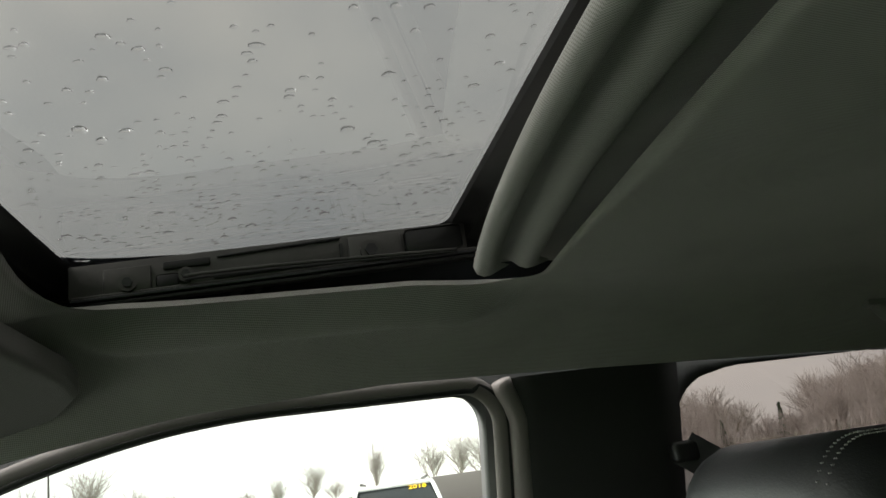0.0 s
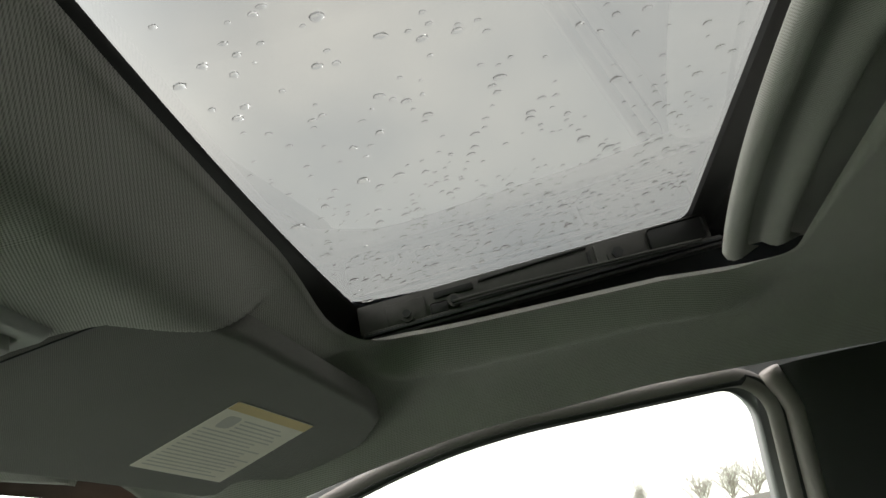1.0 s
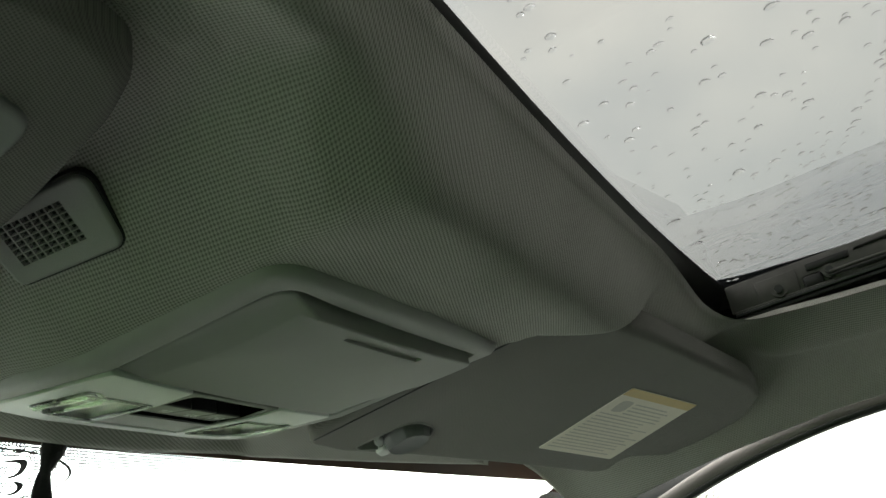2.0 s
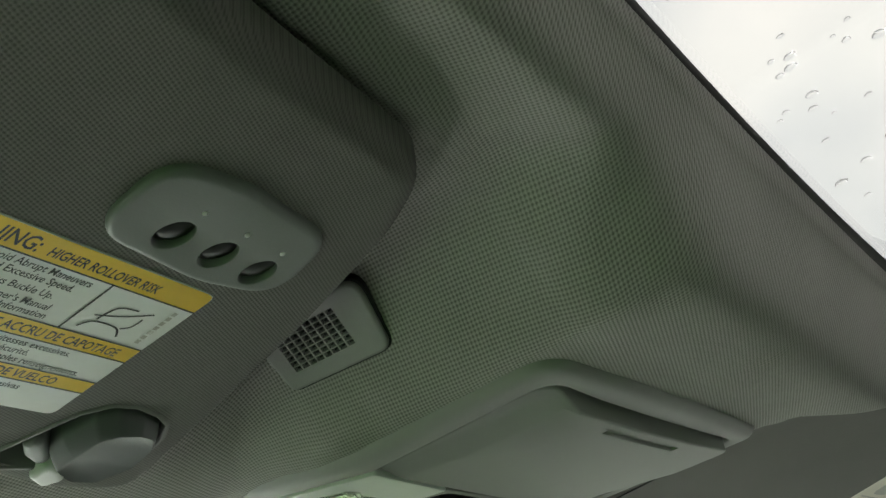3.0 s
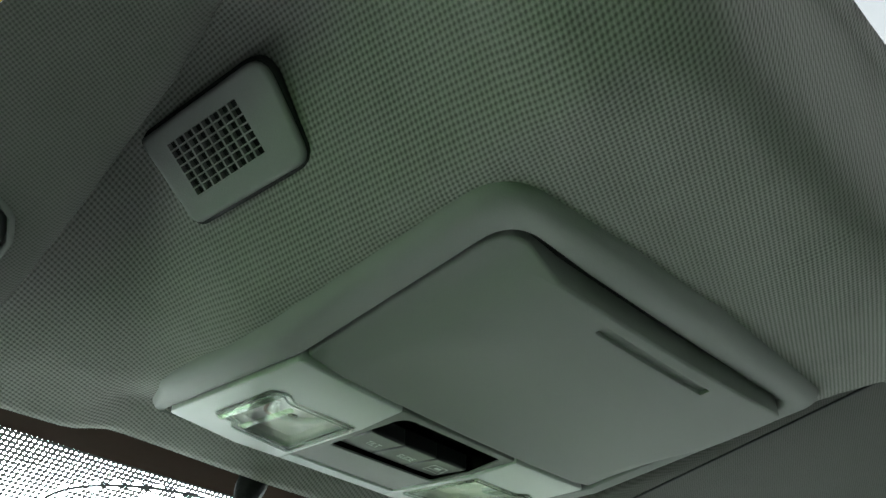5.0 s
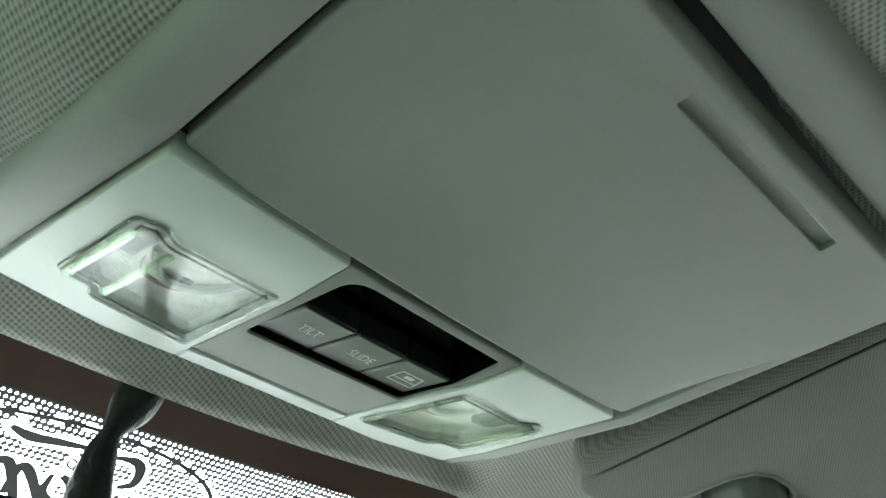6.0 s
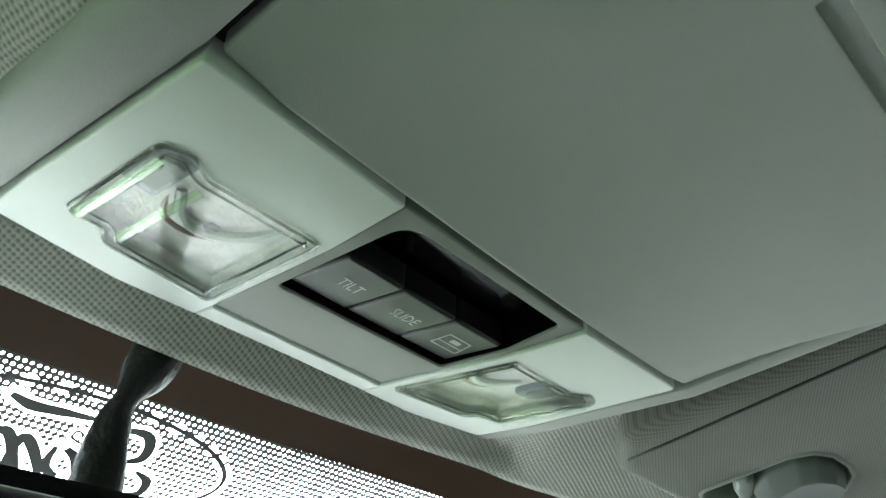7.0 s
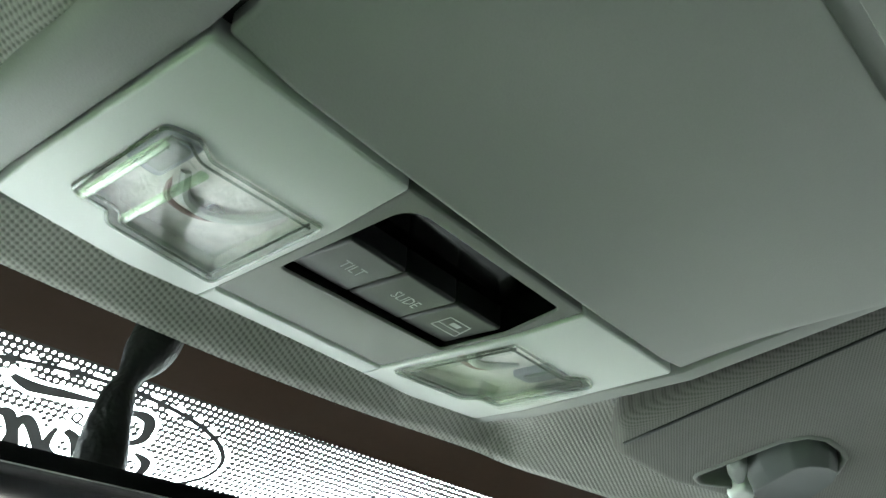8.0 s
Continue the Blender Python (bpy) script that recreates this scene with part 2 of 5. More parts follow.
def plate(outline, surf, depth, r=0.002, holes=(), low=0.0, back=False, seg=4, bm=None):
    """A plate whose face lies at w = low and whose rounded edge runs up to w = low + depth.
    holes: (outline, depth, closed, bevel) sunk into the face."""
    bm = bm or bmesh.new()
    face = loop(bm, inset(outline, r * 1.25), low, surf)
    prev = loop(bm, inset(outline, r), low, surf)
    bridge(bm, face, prev)
    for s in range(1, seg + 1):
        a = math.pi / 2 * s / seg
        ring = loop(bm, inset(outline, r * (1 - math.sin(a))), low + r * (1 - math.cos(a)), surf)
        bridge(bm, prev, ring)
        prev = ring
    top = loop(bm, outline, low + depth, surf)
    bridge(bm, prev, top)
    if back:
        fill(bm, top)
    rims = [face]
    for hole, hd, closed, hr in holes:
        rim = loop(bm, inset(hole, -hr * 1.25), low, surf)
        rims.append(rim)
        prev = rim
        for s in range(1, 4):
            a = math.pi / 2 * s / 3
            ring = loop(bm, inset(hole, -hr * (1 - math.sin(a))), low + hr * (1 - math.cos(a)), surf)
            bridge(bm, prev, ring)
            prev = ring
        deep = loop(bm, hole, low + hd, surf)
        bridge(bm, prev, deep)
        if closed:
            fill(bm, deep)
    fill(bm, *rims)
    return bm


def flat(x, y, w):
    return Vector((x, y, w))


def sweep(path, profile, closed_profile=True, up=(0, 0, 1), caps=True):
    """A profile of (sideways, upwards) pairs carried along a path."""
    bm = bmesh.new()
    rings = []
    n = len(path)
    for i, p in enumerate(path):
        p = Vector(p)
        d = (Vector(path[min(i + 1, n - 1)]) - Vector(path[max(i - 1, 0)])).normalized()
        side = d.cross(Vector(up)).normalized()
        top = side.cross(d)
        prof = profile(i / (n - 1)) if callable(profile) else profile
        rings.append([bm.verts.new(p + side * a + top * b) for a, b in prof])
    k = len(rings[0])
    for a, b in zip(rings, rings[1:]):
        for j in range(k if closed_profile else k - 1):
            bm.faces.new((a[j], a[(j + 1) % k], b[(j + 1) % k], b[j]))
    if caps and closed_profile:
        bm.faces.new(rings[0])
        bm.faces.new(rings[-1][::-1])
    return bm


def tube_profile(rx, ry=None, n=10):
    ry = ry or rx
    return [(rx * math.cos(2 * math.pi * i / n), ry * math.sin(2 * math.pi * i / n)) for i in range(n)]


def spline(points, steps=8):
    """A smooth line through the points."""
    pts = [Vector(p) for p in points]
    out = []
    for i in range(len(pts) - 1):
        p0, p1, p2, p3 = pts[max(i - 1, 0)], pts[i], pts[i + 1], pts[min(i + 2, len(pts) - 1)]
        for s in range(steps):
            t = s / steps
            out.append(0.5 * (2 * p1 + (p2 - p0) * t + (2 * p0 - 5 * p1 + 4 * p2 - p3) * t * t + (3 * p1 - p0 - 3 * p2 + p3) * t ** 3))
    return out + [pts[-1]]


def box(x0, x1, y0, y1, z0, z1, bevel=0.0, bm=None, seg=2):
    out = bmesh.new()
    bmesh.ops.create_cube(out, size=1.0)
    for v in out.verts:
        v.co = Vector((x0 + (v.co.x + 0.5) * (x1 - x0), y0 + (v.co.y + 0.5) * (y1 - y0), z0 + (v.co.z + 0.5) * (z1 - z0)))
    if bevel:
        bmesh.ops.bevel(out, geom=out.edges[:], offset=bevel, segments=seg, affect="EDGES", profile=0.5)
    return out


def smooth01(t):
    t = max(0.0, min(1.0, t))
    return t * t * (3 - 2 * t)


def curve(table, blur=0.012):
    """A look-up like interp, with its corners rounded off."""
    lo, hi = table[0][0] - 0.1, table[-1][0] + 0.1
    xs = np.linspace(lo, hi, 4000)
    ys = np.interp(xs, [a for a, _ in table], [b for _, b in table])
    n = max(1, int(blur / (hi - lo) * 4000))
    kernel = np.hanning(2 * n + 3)
    ys = np.convolve(np.pad(ys, n + 1, mode="edge"), kernel / kernel.sum(), mode="valid").tolist()
    step = (hi - lo) / 3999
    def read(x):
        k = max(0.0, min(3998.999, (x - lo) / step))
        i = int(k)
        return ys[i] + (ys[i + 1] - ys[i]) * (k - i)
    return read


def interp(x, table):
    """Straight-line look-up in (key, value) pairs with rising keys."""
    return float(np.interp(x, [a for a, _ in table], [b for _, b in table]))


def words(text, size, material, parent, surf, x, y, turn=0.0, name="lettering", squeeze=1.0, lift=-0.0004, align="LEFT", bold=0.0):
    """Lettering in the built-in font, laid on a surface."""
    cu = bpy.data.curves.new("text", "FONT")
    cu.body, cu.size, cu.align_x, cu.offset = text, size, align, bold
    cu.resolution_u = 2
    tmp = bpy.data.objects.new("text", cu)
    scene.collection.objects.link(tmp)
    bpy.context.view_layer.update()
    me = bpy.data.meshes.new_from_object(tmp.evaluated_get(bpy.context.evaluated_depsgraph_get()))
    bpy.data.objects.remove(tmp)
    bpy.data.curves.remove(cu)
    c, s = math.cos(turn), math.sin(turn)
    for v in me.vertices:
        a, b = v.co.x * squeeze, v.co.y
        v.co = surf(x + c * a - s * b, y + s * a + c * b, lift)
    me.name = name
    me.materials.clear()
    me.materials.append(material)
    ob = new(name, me)
    ob.parent = parent
    return ob


def strip(name, outline, surf, material, parent, lift=-0.0003, label=""):
    """A thin printed patch on a surface."""
    bm = bmesh.new()
    fill(bm, loop(bm, outline, lift, surf))
    return part(name, bm, material, parent, label)


def rect(x0, y0, x1, y1):
    return [Vector(p) for p in ((x0, y0), (x1, y0), (x1, y1), (x0, y1))]


# ---- headliner ----
def screen_y(x):
    return 0.107 - 0.045 * x - 0.28 * x * x


def header_y(x):
    return screen_y(x) - 0.006 * math.exp(-(x / 0.07) ** 2)


def header_z(x):
    return 1.5445 + 0.005 * smooth01(abs(x) / 0.12) - (0.03 if x > 0 else 0.075) * x * x


CANT_X = 0.592
cant_z = curve(((-1.8, 1.50), (-1.1, 1.534), (-0.72, 1.547), (-0.55, 1.551), (-0.33, 1.540), (-0.18, 1.516), (0.0, 1.475), (0.12, 1.44)), 0.06)
side_rise = curve(((-1.8, 1.585), (-1.2, 1.605), (-0.75, 1.612), (-0.66, 1.615), (-0.55, 1.622), (-0.30, 1.618), (-0.225, 1.6115), (-0.205, 1.606), (-0.184, 1.599), (-0.15, 1.5915),
                   (-0.10, 1.5865), (-0.06, 1.584), (0.0, 1.579), (0.04, 1.569), (0.07, 1.5595), (0.092, 1.5520), (0.104, 1.5480), (0.12, 1.5415)), 0.008)
mid_rise = curve(((-0.30, 1.618), (-0.225, 1.610), (-0.212, 1.600), (-0.200, 1.5865), (-0.188, 1.5765), (-0.172, 1.5715), (-0.15, 1.5690), (-0.12, 1.567)), 0.008)
console_rise = curve(((-0.13, 1.5630), (-0.107, 1.5615), (0.0, 1.5495), (0.03, 1.5495), (0.088, 1.5545)), 0.004)


def console_z(x, y):
    """The console's face: it runs up to the rear and is slightly crowned across."""
    x = max(-0.118, min(0.118, x))
    return console_rise(y) + 0.006 * x + 0.25 * x * x


def opening_front(x):
    return -0.2125 - 0.055 * x - 0.06 * x * x


def opening_back(x):
    return -0.612 - 0.12 * x - 0.06 * x * x


def soft_min(a, b, k):
    h = max(0.0, min(1.0, 0.5 + 0.5 * (b - a) / k))
    return b + (a - b) * h - k * h * (1 - h) * 0.5


flank = curve(((0.0, 0.0), (0.006, 0.0025), (0.030, 0.0190), (0.042, 0.0265), (0.070, 0.0470), (0.085, 0.057), (0.30, 0.20)), 0.010)


crease_y = curve(((0.0, -0.145), (0.11, -0.146), (0.134, -0.150), (0.147, -0.153), (0.155, -0.160), (0.169, -0.1735), (0.19, -0.190), (0.30, -0.20)), 0.004)


def visor_back(x):
    """Rear edge of the folded visor: its y and the height of its face there."""
    if x > 0:
        y = -0.168 - 0.262 * (x - 0.124)
        return y, 1.553 - 0.12 * (x - 0.4) - 0.17 * (y + 0.15)
    y = interp(-x, ((0.20, -0.143), (0.275, -0.1505), (0.321, -0.1565), (0.45, -0.190), (0.56, -0.225)))
    return y, 1.573 + 0.08 * (x + 0.246) - 0.24 * (y + 0.07)


def headliner_z(x, y):
    ax = abs(x)
    front = smooth01((y + 0.06) / 0.10)
    z = side_rise(y + 0.28 * x * x * front) - (0.03 if x > 0 else 0.075) * x * x * front
    # hollows over the folded visors, and the cloth that drops close behind their rear edges
    z += 0.025 * smooth01((ax - (0.150 if x > 0 else 0.115)) / (0.025 if x > 0 else 0.055)) * smooth01((y + 0.210) / (0.040 if x > 0 else 0.07)) * (1 - 0.75 * smooth01((y + 0.02) / 0.09) if x > 0 else 1 - smooth01((y + 0.06) / 0.14))
    if ax > 0.15 and -0.32 < y < 0:
        yv, zv = visor_back(x)
        drop = zv + (0.017 if x > 0 else 0.019) + 1.0 * max(0.0, yv - y) + 3.0 * max(0.0, y - yv - 0.008)
        w = smooth01((ax - 0.17) / 0.05) * smooth01((0.425 - ax) / 0.07)
        z += (soft_min(z, drop, 0.010) - z) * w
    if y > -0.3:
        # a hipped bulge carries the console; the cloth meets its rim and stays clear behind it
        yc = max(-0.128, min(y, 0.086))
        base = console_z(x, yc) + 0.0030
        rear = mid_rise(y) if y < -0.125 else base
        rear = base + (rear - base) * smooth01((-0.1265 - y) / 0.012)
        if y > 0.086:
            rear = base + 0.7 * (y - 0.086)
        if x > 0:
            left = base + flank(max(0.0, ax - 0.117 - 1.5 * max(0.0, -0.147 - y))) * 1.6
            z = soft_min(z, -soft_min(-rear, -left, 0.008), 0.010)
        else:
            # on the driver's side the flank runs straight back and bends up to the sunroof along a slanting crease
            past = max(0.0, crease_y(ax) - y)
            lift = 0.28 * past * past / (past + 0.0025) * smooth01((ax - 0.095) / 0.03)
            z = soft_min(z, rear + flank(max(0.0, ax - 0.1155)) * 1.2 + lift, 0.016)
        if y > 0.03 and x > 0:
            z = soft_min(z, side_rise(y + 0.28 * x * x * front) - (0.03 if x > 0 else 0.075) * x * x * front, 0.002)
    if y > 0.06 and ax < 0.14:
        # in front of the console the cloth runs level with its edge, then down to the header
        f = max(0.0, (y - 0.089) / (header_y(x) - 0.089))
        edge = console_z(x, 0.089) + 0.0006
        run = edge + (header_z(x) - edge) * min(1.0, f) ** 0.8
        z += (run - z) * smooth01((0.132 - ax) / 0.022) * smooth01((y - 0.062) / 0.02)
    inside = min((0.098 if x > 0 else 0.1035) - ax, y + 0.1060, 0.0868 - y)
    z += 0.024 * smooth01(inside / (0.008 if y < 0.06 else 0.004))
    # the cloth flares up to the sunroof opening; along the sides it rolls over a soft ridge
    yc = -0.432 - 0.12 * x - 0.10 * x * x
    half = opening_front(x) - yc if y > yc else yc - opening_back(x)
    ring = max((ax / 0.421) ** 8 + (abs(y - yc) / half) ** 8, 1e-9) ** 0.125
    d = max(0.0, ring - 1.0) * 0.30
    beside = smooth01((ax - 0.33) / 0.09) * smooth01((-0.235 - y) / 0.06) * smooth01((y + 0.68) / 0.08)
    behind = smooth01((-0.50 - y) / 0.10)
    z += (1.646 - 0.036 * smooth01((ax - 0.22) / 0.2) - z) * (1 - beside) * (1 - behind) * math.exp(-(d / 0.021) ** 2)
    z -= beside * (0.006 * math.exp(-(d / 0.012) ** 2) + 0.024 * math.exp(-((d - 0.046) / 0.016) ** 2) - 0.005 * math.exp(-((d - 0.018) / 0.010) ** 2))
    s = max(0.0, (ax - 0.430) / (CANT_X - 0.430))
    z += (cant_z(y) - z) * min(1.0, s) ** 1.9
    return z


def opening_line():
    """The sunroof opening: an oblong with slightly bowed ends and rounded corners."""
    half, n = 0.421, 24
    pts, rad = [], []
    for i in range(n + 1):
        x = -half + 2 * half * i / n
        pts.append((x, opening_front(x)))
        rad.append(0.14 if i in (0, n) else 0.0)
    for i in range(n + 1):
        x = half - 2 * half * i / n
        pts.append((x, opening_back(x)))
        rad.append(0.060 if i in (0, n) else 0.0)
    keep = [k for k, (x, y) in enumerate(pts) if rad[k] or abs(x) < half - (0.19 if y > -0.43 else 0.06)]
    return rounded([pts[k] for k in keep], [rad[k] for k in keep], 10)


def outer_edge(d):
    """Where a ray from the opening's middle in direction d meets the headliner's outer edge."""
    o = Vector((0, -0.43))
    lo, hi = 0.0, 3.0
    for _ in range(40):
        m = 0.5 * (lo + hi)
        p = o + d * m
        inside = abs(p.x) < CANT_X and p.y < header_y(p.x) and p.y > -1.75
        lo, hi = (m, hi) if inside else (lo, m)
    return o + d * lo


N_ROUND, N_OUT = 680, 110
# even spacing along the opening's edge
corner_line = opening_line()
corner_line.append(corner_line[0])
lengths = np.cumsum([0.0] + [(q - p).length for p, q in zip(corner_line, corner_line[1:])])
spots = np.linspace(0, lengths[-1], N_ROUND, endpoint=False)
inner = [Vector(p) for p in zip(np.interp(spots, lengths, [p.x for p in corner_line]).tolist(), np.interp(spots, lengths, [p.y for p in corner_line]).tolist())]
outer = []
for p in inner:
    q = Vector((p.x * 1.0, (p.y + 0.43) * (1.9 if p.y < -0.43 else 1.25)))
    outer.append(outer_edge(q.normalized()))


def ring_points(f):
    return [a.lerp(b, f) for a, b in zip(inner, outer)]


bm = bmesh.new()
curl = []
lip_in = inset(inner, 0.0)
for out_by, lift in ((0.016, 0.0026), (0.008, 0.0018), (0.003, 0.0009), (0.0006, 0.0003)):
    pts = inset(lip_in, -out_by)
    curl.append([bm.verts.new((p.x, p.y, headliner_z(p.x, p.y) + lift)) for p in pts])
rows = curl
for k in range(N_OUT + 1):
    f = (k / N_OUT) ** 1.15
    pts = ring_points(0.02 + 0.98 * f)
    rows.append([bm.verts.new((p.x, p.y, headliner_z(p.x, p.y))) for p in pts])
edge_pts = ring_points(1.0)
rows.append([bm.verts.new((p.x * 1.004, p.y + (0.002 if p.y > -0.1 else 0), headliner_z(p.x, p.y) + 0.006)) for p in edge_pts])
rows.append([bm.verts.new((p.x * 1.006, p.y + (0.003 if p.y > -0.1 else 0), headliner_z(p.x, p.y) + 0.02)) for p in edge_pts])
for a, b in zip(rows, rows[1:]):
    bridge(bm, a, b)
tagged(part("ceiling", bm, FABRIC, smooth=180), "grey knit headliner with moulded visor trays round the sunroof", "ceiling", kind="structure")

# outer roof skin
bm = bmesh.new()
skin_in = [bm.verts.new((p.x * 1.21, p.y + (0.052 if p.y > -0.43 else -0.03), 1.686)) for p in inner]
skin_mid = [bm.verts.new((p.x * 1.04, p.y + (0.030 if p.y > -0.1 else 0), headliner_z(p.x, p.y) + (0.078 if p.y > -0.1 else 0.06))) for p in edge_pts]
skin_out = [bm.verts.new((p.x * 1.045, p.y + (0.018 if p.y > -0.1 else 0), headliner_z(p.x, p.y) + (0.066 if p.y > -0.1 else 0.012))) for p in edge_pts]
skin_end = [bm.verts.new((p.x * 1.006, p.y + (0.003 if p.y > -0.1 else 0), headliner_z(p.x, p.y) + (0.018 if p.y > -0.1 else 0.012))) for p in edge_pts]
for a, b in ((skin_in, skin_mid), (skin_mid, skin_out), (skin_out, skin_end)):
    bridge(bm, a, b)
tagged(part("roof", bm, ROOF_PAINT, smooth=60), "dark painted steel roof skin over the cabin", "car roof", kind="structure")


# ---- cabin sides ----
def wall_x(z):
    return 0.684 - 0.30 * (z - 1.45)


window_line = curve(((-0.69, 1.536), (-0.40, 1.536), (-0.32, 1.529), (-0.24, 1.514), (-0.16, 1.493), (-0.05, 1.452), (0.10, 1.38), (0.25, 1.30), (0.45, 1.18)), 0.06)


def front_window_top(y):
    top = window_line(y)
    r, back_edge = 0.045, -0.681
    d = back_edge + r - y
    if d > 0:
        top -= r - math.sqrt(max(0.0, r * r - d * d))
    return top


def rear_window_top(y):
    top = interp(y, ((-1.75, 1.50), (-1.25, 1.536), (-1.03, 1.536), (-0.97, 1.525)))
    r, fore = 0.06, -0.942
    d = y - (fore - r)
    if d > 0:
        top = min(top, 1.530 - r + math.sqrt(max(0.0, r * r - d * d)))
    return top


def side_wall(sx, name, label):
    """A cabin side: pillar and door frames with two open windows, 3 cm thick."""
    bm = bmesh.new()
    ys = sorted(set([0.46, 0.3, 0.2, 0.1, 0.0] + [-0.02 * i for i in range(1, 88)] + [-0.681 + 0.045 * (1 - math.cos(math.pi / 2 * i / 8)) for i in range(9)]
                    + [-0.942 - 0.06 * (1 - math.cos(math.pi / 2 * i / 8)) for i in range(9)] + [-0.6811, -0.9419, -1.6, -1.6001]))
    def column(y):
        zt = max(cant_z(y) + 0.010, front_window_top(y) + 0.004 if y > -0.681 else 0) if y > -1.76 else 1.5
        zt = max(zt, 1.2)
        belt = 1.02
        if -0.681 <= y <= 0.40:
            return zt, max(front_window_top(y), belt), belt
        if -1.6 <= y <= -0.942:
            return zt, max(rear_window_top(y), belt), belt
        return zt, 1.3, 1.3
    prev = None
    for y in ys:
        zt, wt, wb = column(y)
        col = [bm.verts.new((sx * wall_x(z), y, z)) for z in (zt, wt, wb, 0.42)]
        if prev:
            bm.faces.new((prev[0], col[0], col[1], prev[1]))
            bm.faces.new((prev[2], col[2], col[3], prev[3]))
        prev = col
    bmesh.ops.remove_doubles(bm, verts=bm.verts[:], dist=1e-6)
    ob = part(name, bm, PILLAR_TRIM, smooth=60)
    sol = ob.modifiers.new("thickness", "SOLIDIFY")
    sol.thickness, sol.offset = 0.03, 1.0 if sx > 0 else 1.0
    return tagged(ob, label, "car side", kind="structure")


side_wall(1, "wall_east", "dark plastic pillars and door frames beside the passenger seat")
side_wall(-1, "wall_west", "dark plastic pillars and door frames beside the driver seat")


def side_pane(sx, y0, y1, top, name, mat, label):
    bm = bmesh.new()
    prev = None
    n = 40
    for i in range(n + 1):
        y = y0 + (y1 - y0) * i / n
        zt = max(top(y) + 0.008, 1.03)
        col = [bm.verts.new((sx * (wall_x(z) + 0.016), y, z)) for z in (zt, 1.0)]
        if prev:
            bm.faces.new((prev[0], col[0], col[1], prev[1]))
        prev = col
    ob = part(name, bm, mat, smooth=180)
    return tagged(ob, label, "window", kind="structure")


side_pane(1, -0.676, 0.40, front_window_top, "window_1", DOOR_GLASS, "clear front passenger door window under an overcast sky")
side_pane(1, -1.6, -0.947, rear_window_top, "window_2", PRIVACY_GLASS, "dark tinted rear door window")
side_pane(-1, -0.676, 0.40, front_window_top, "window_3", DRIVER_GLASS, "unseen driver door window, tinted dark green to shape the cabin light")
side_pane(-1, -1.6, -0.947, rear_window_top, "window_4", CARGO_GLASS, "dark tinted rear door window")

# door seal strips along the window top and down the pillar
for sx in (1, -1):
    line = []
    for i in range(60):
        y = 0.12 - (0.12 + 0.645) * i / 59
        z = window_line(y) + 0.0115
        line.append(Vector((sx * (wall_x(z) - 0.012), y, z)))
    for a in range(1, 10):
        t = radians(90 * a / 9)
        z = 1.5475 - 0.052 * (1 - math.cos(t))
        line.append(Vector((sx * (wall_x(z) - 0.012), -0.645 - 0.052 * math.sin(t), z)))
    for z in (1.45, 1.38, 1.25, 1.1):
        line.append(Vector((sx * (wall_x(z) - 0.012), -0.697 + 0.0 * z, z)))
    seal = thing("door_seal", "taupe rubber seal running round the front door window", "door seal", line[0], kind="structure")
    flip = Matrix.Translation(-line[0])
    bm = sweep(line, tube_profile(0.0115, 0.007, 10), up=(sx, 0, 0.3))
    part("lip", bm, STRIP_TAUPE, seal, m=flip)
    inner_line = [p + Vector((-sx * 0.004, -0.006 if i > 58 else 0.0, -0.0085 if i <= 60 else 0.0)) for i, p in enumerate(line)]
    bm = sweep(inner_line, tube_profile(0.0035, 0.003, 8), up=(sx, 0, 0.3))
    part("bead", bm, RUBBER, seal, m=flip)

# rounded pale edge of the pillar cover
for sx in (1, -1):
    line = [Vector((sx * (wall_x(z) - 0.018), -0.716 - 0.03 * (1 - z / 1.548) + 0.02 * smooth01((z - 1.50) / 0.05), z)) for z in (1.546, 1.535, 1.52, 1.50, 1.46, 1.40, 1.30, 1.20, 1.10)]
    tagged(part("pillar_edge", sweep(line, tube_profile(0.013, 0.011, 12), up=(sx, 0, 0)), STRIP_TAUPE, smooth=180), "rounded taupe edge of the pillar cover", "pillar trim", kind="structure")

# pillar cover with a rounded front edge
for sx in (1, -1):
    bm = bmesh.new()
    prof = ((-0.700, -0.004), (-0.706, -0.016), (-0.716, -0.026), (-0.735, -0.030), (-0.80, -0.032), (-0.90, -0.030), (-0.935, -0.020), (-0.944, -0.002))
    prev = None
    for i in range(24):
        z = 1.548 - 0.55 * i / 23
        lean = 0.03 * (1 - z / 1.548)
        row = [bm.verts.new((sx * (wall_x(z) + b), a - lean, z)) for a, b in prof]
        if prev:
            for j in range(len(row) - 1):
                bm.faces.new((prev[j], prev[j + 1], row[j + 1], row[j]))
        prev = row
    tagged(part("pillar_trim", bm, grained("pillar_cloth", (0.022, 0.022, 0.021), 0.7, 0.1), smooth=60), "dark grey plastic cover of the pillar between the doors", "pillar trim", kind="structure")

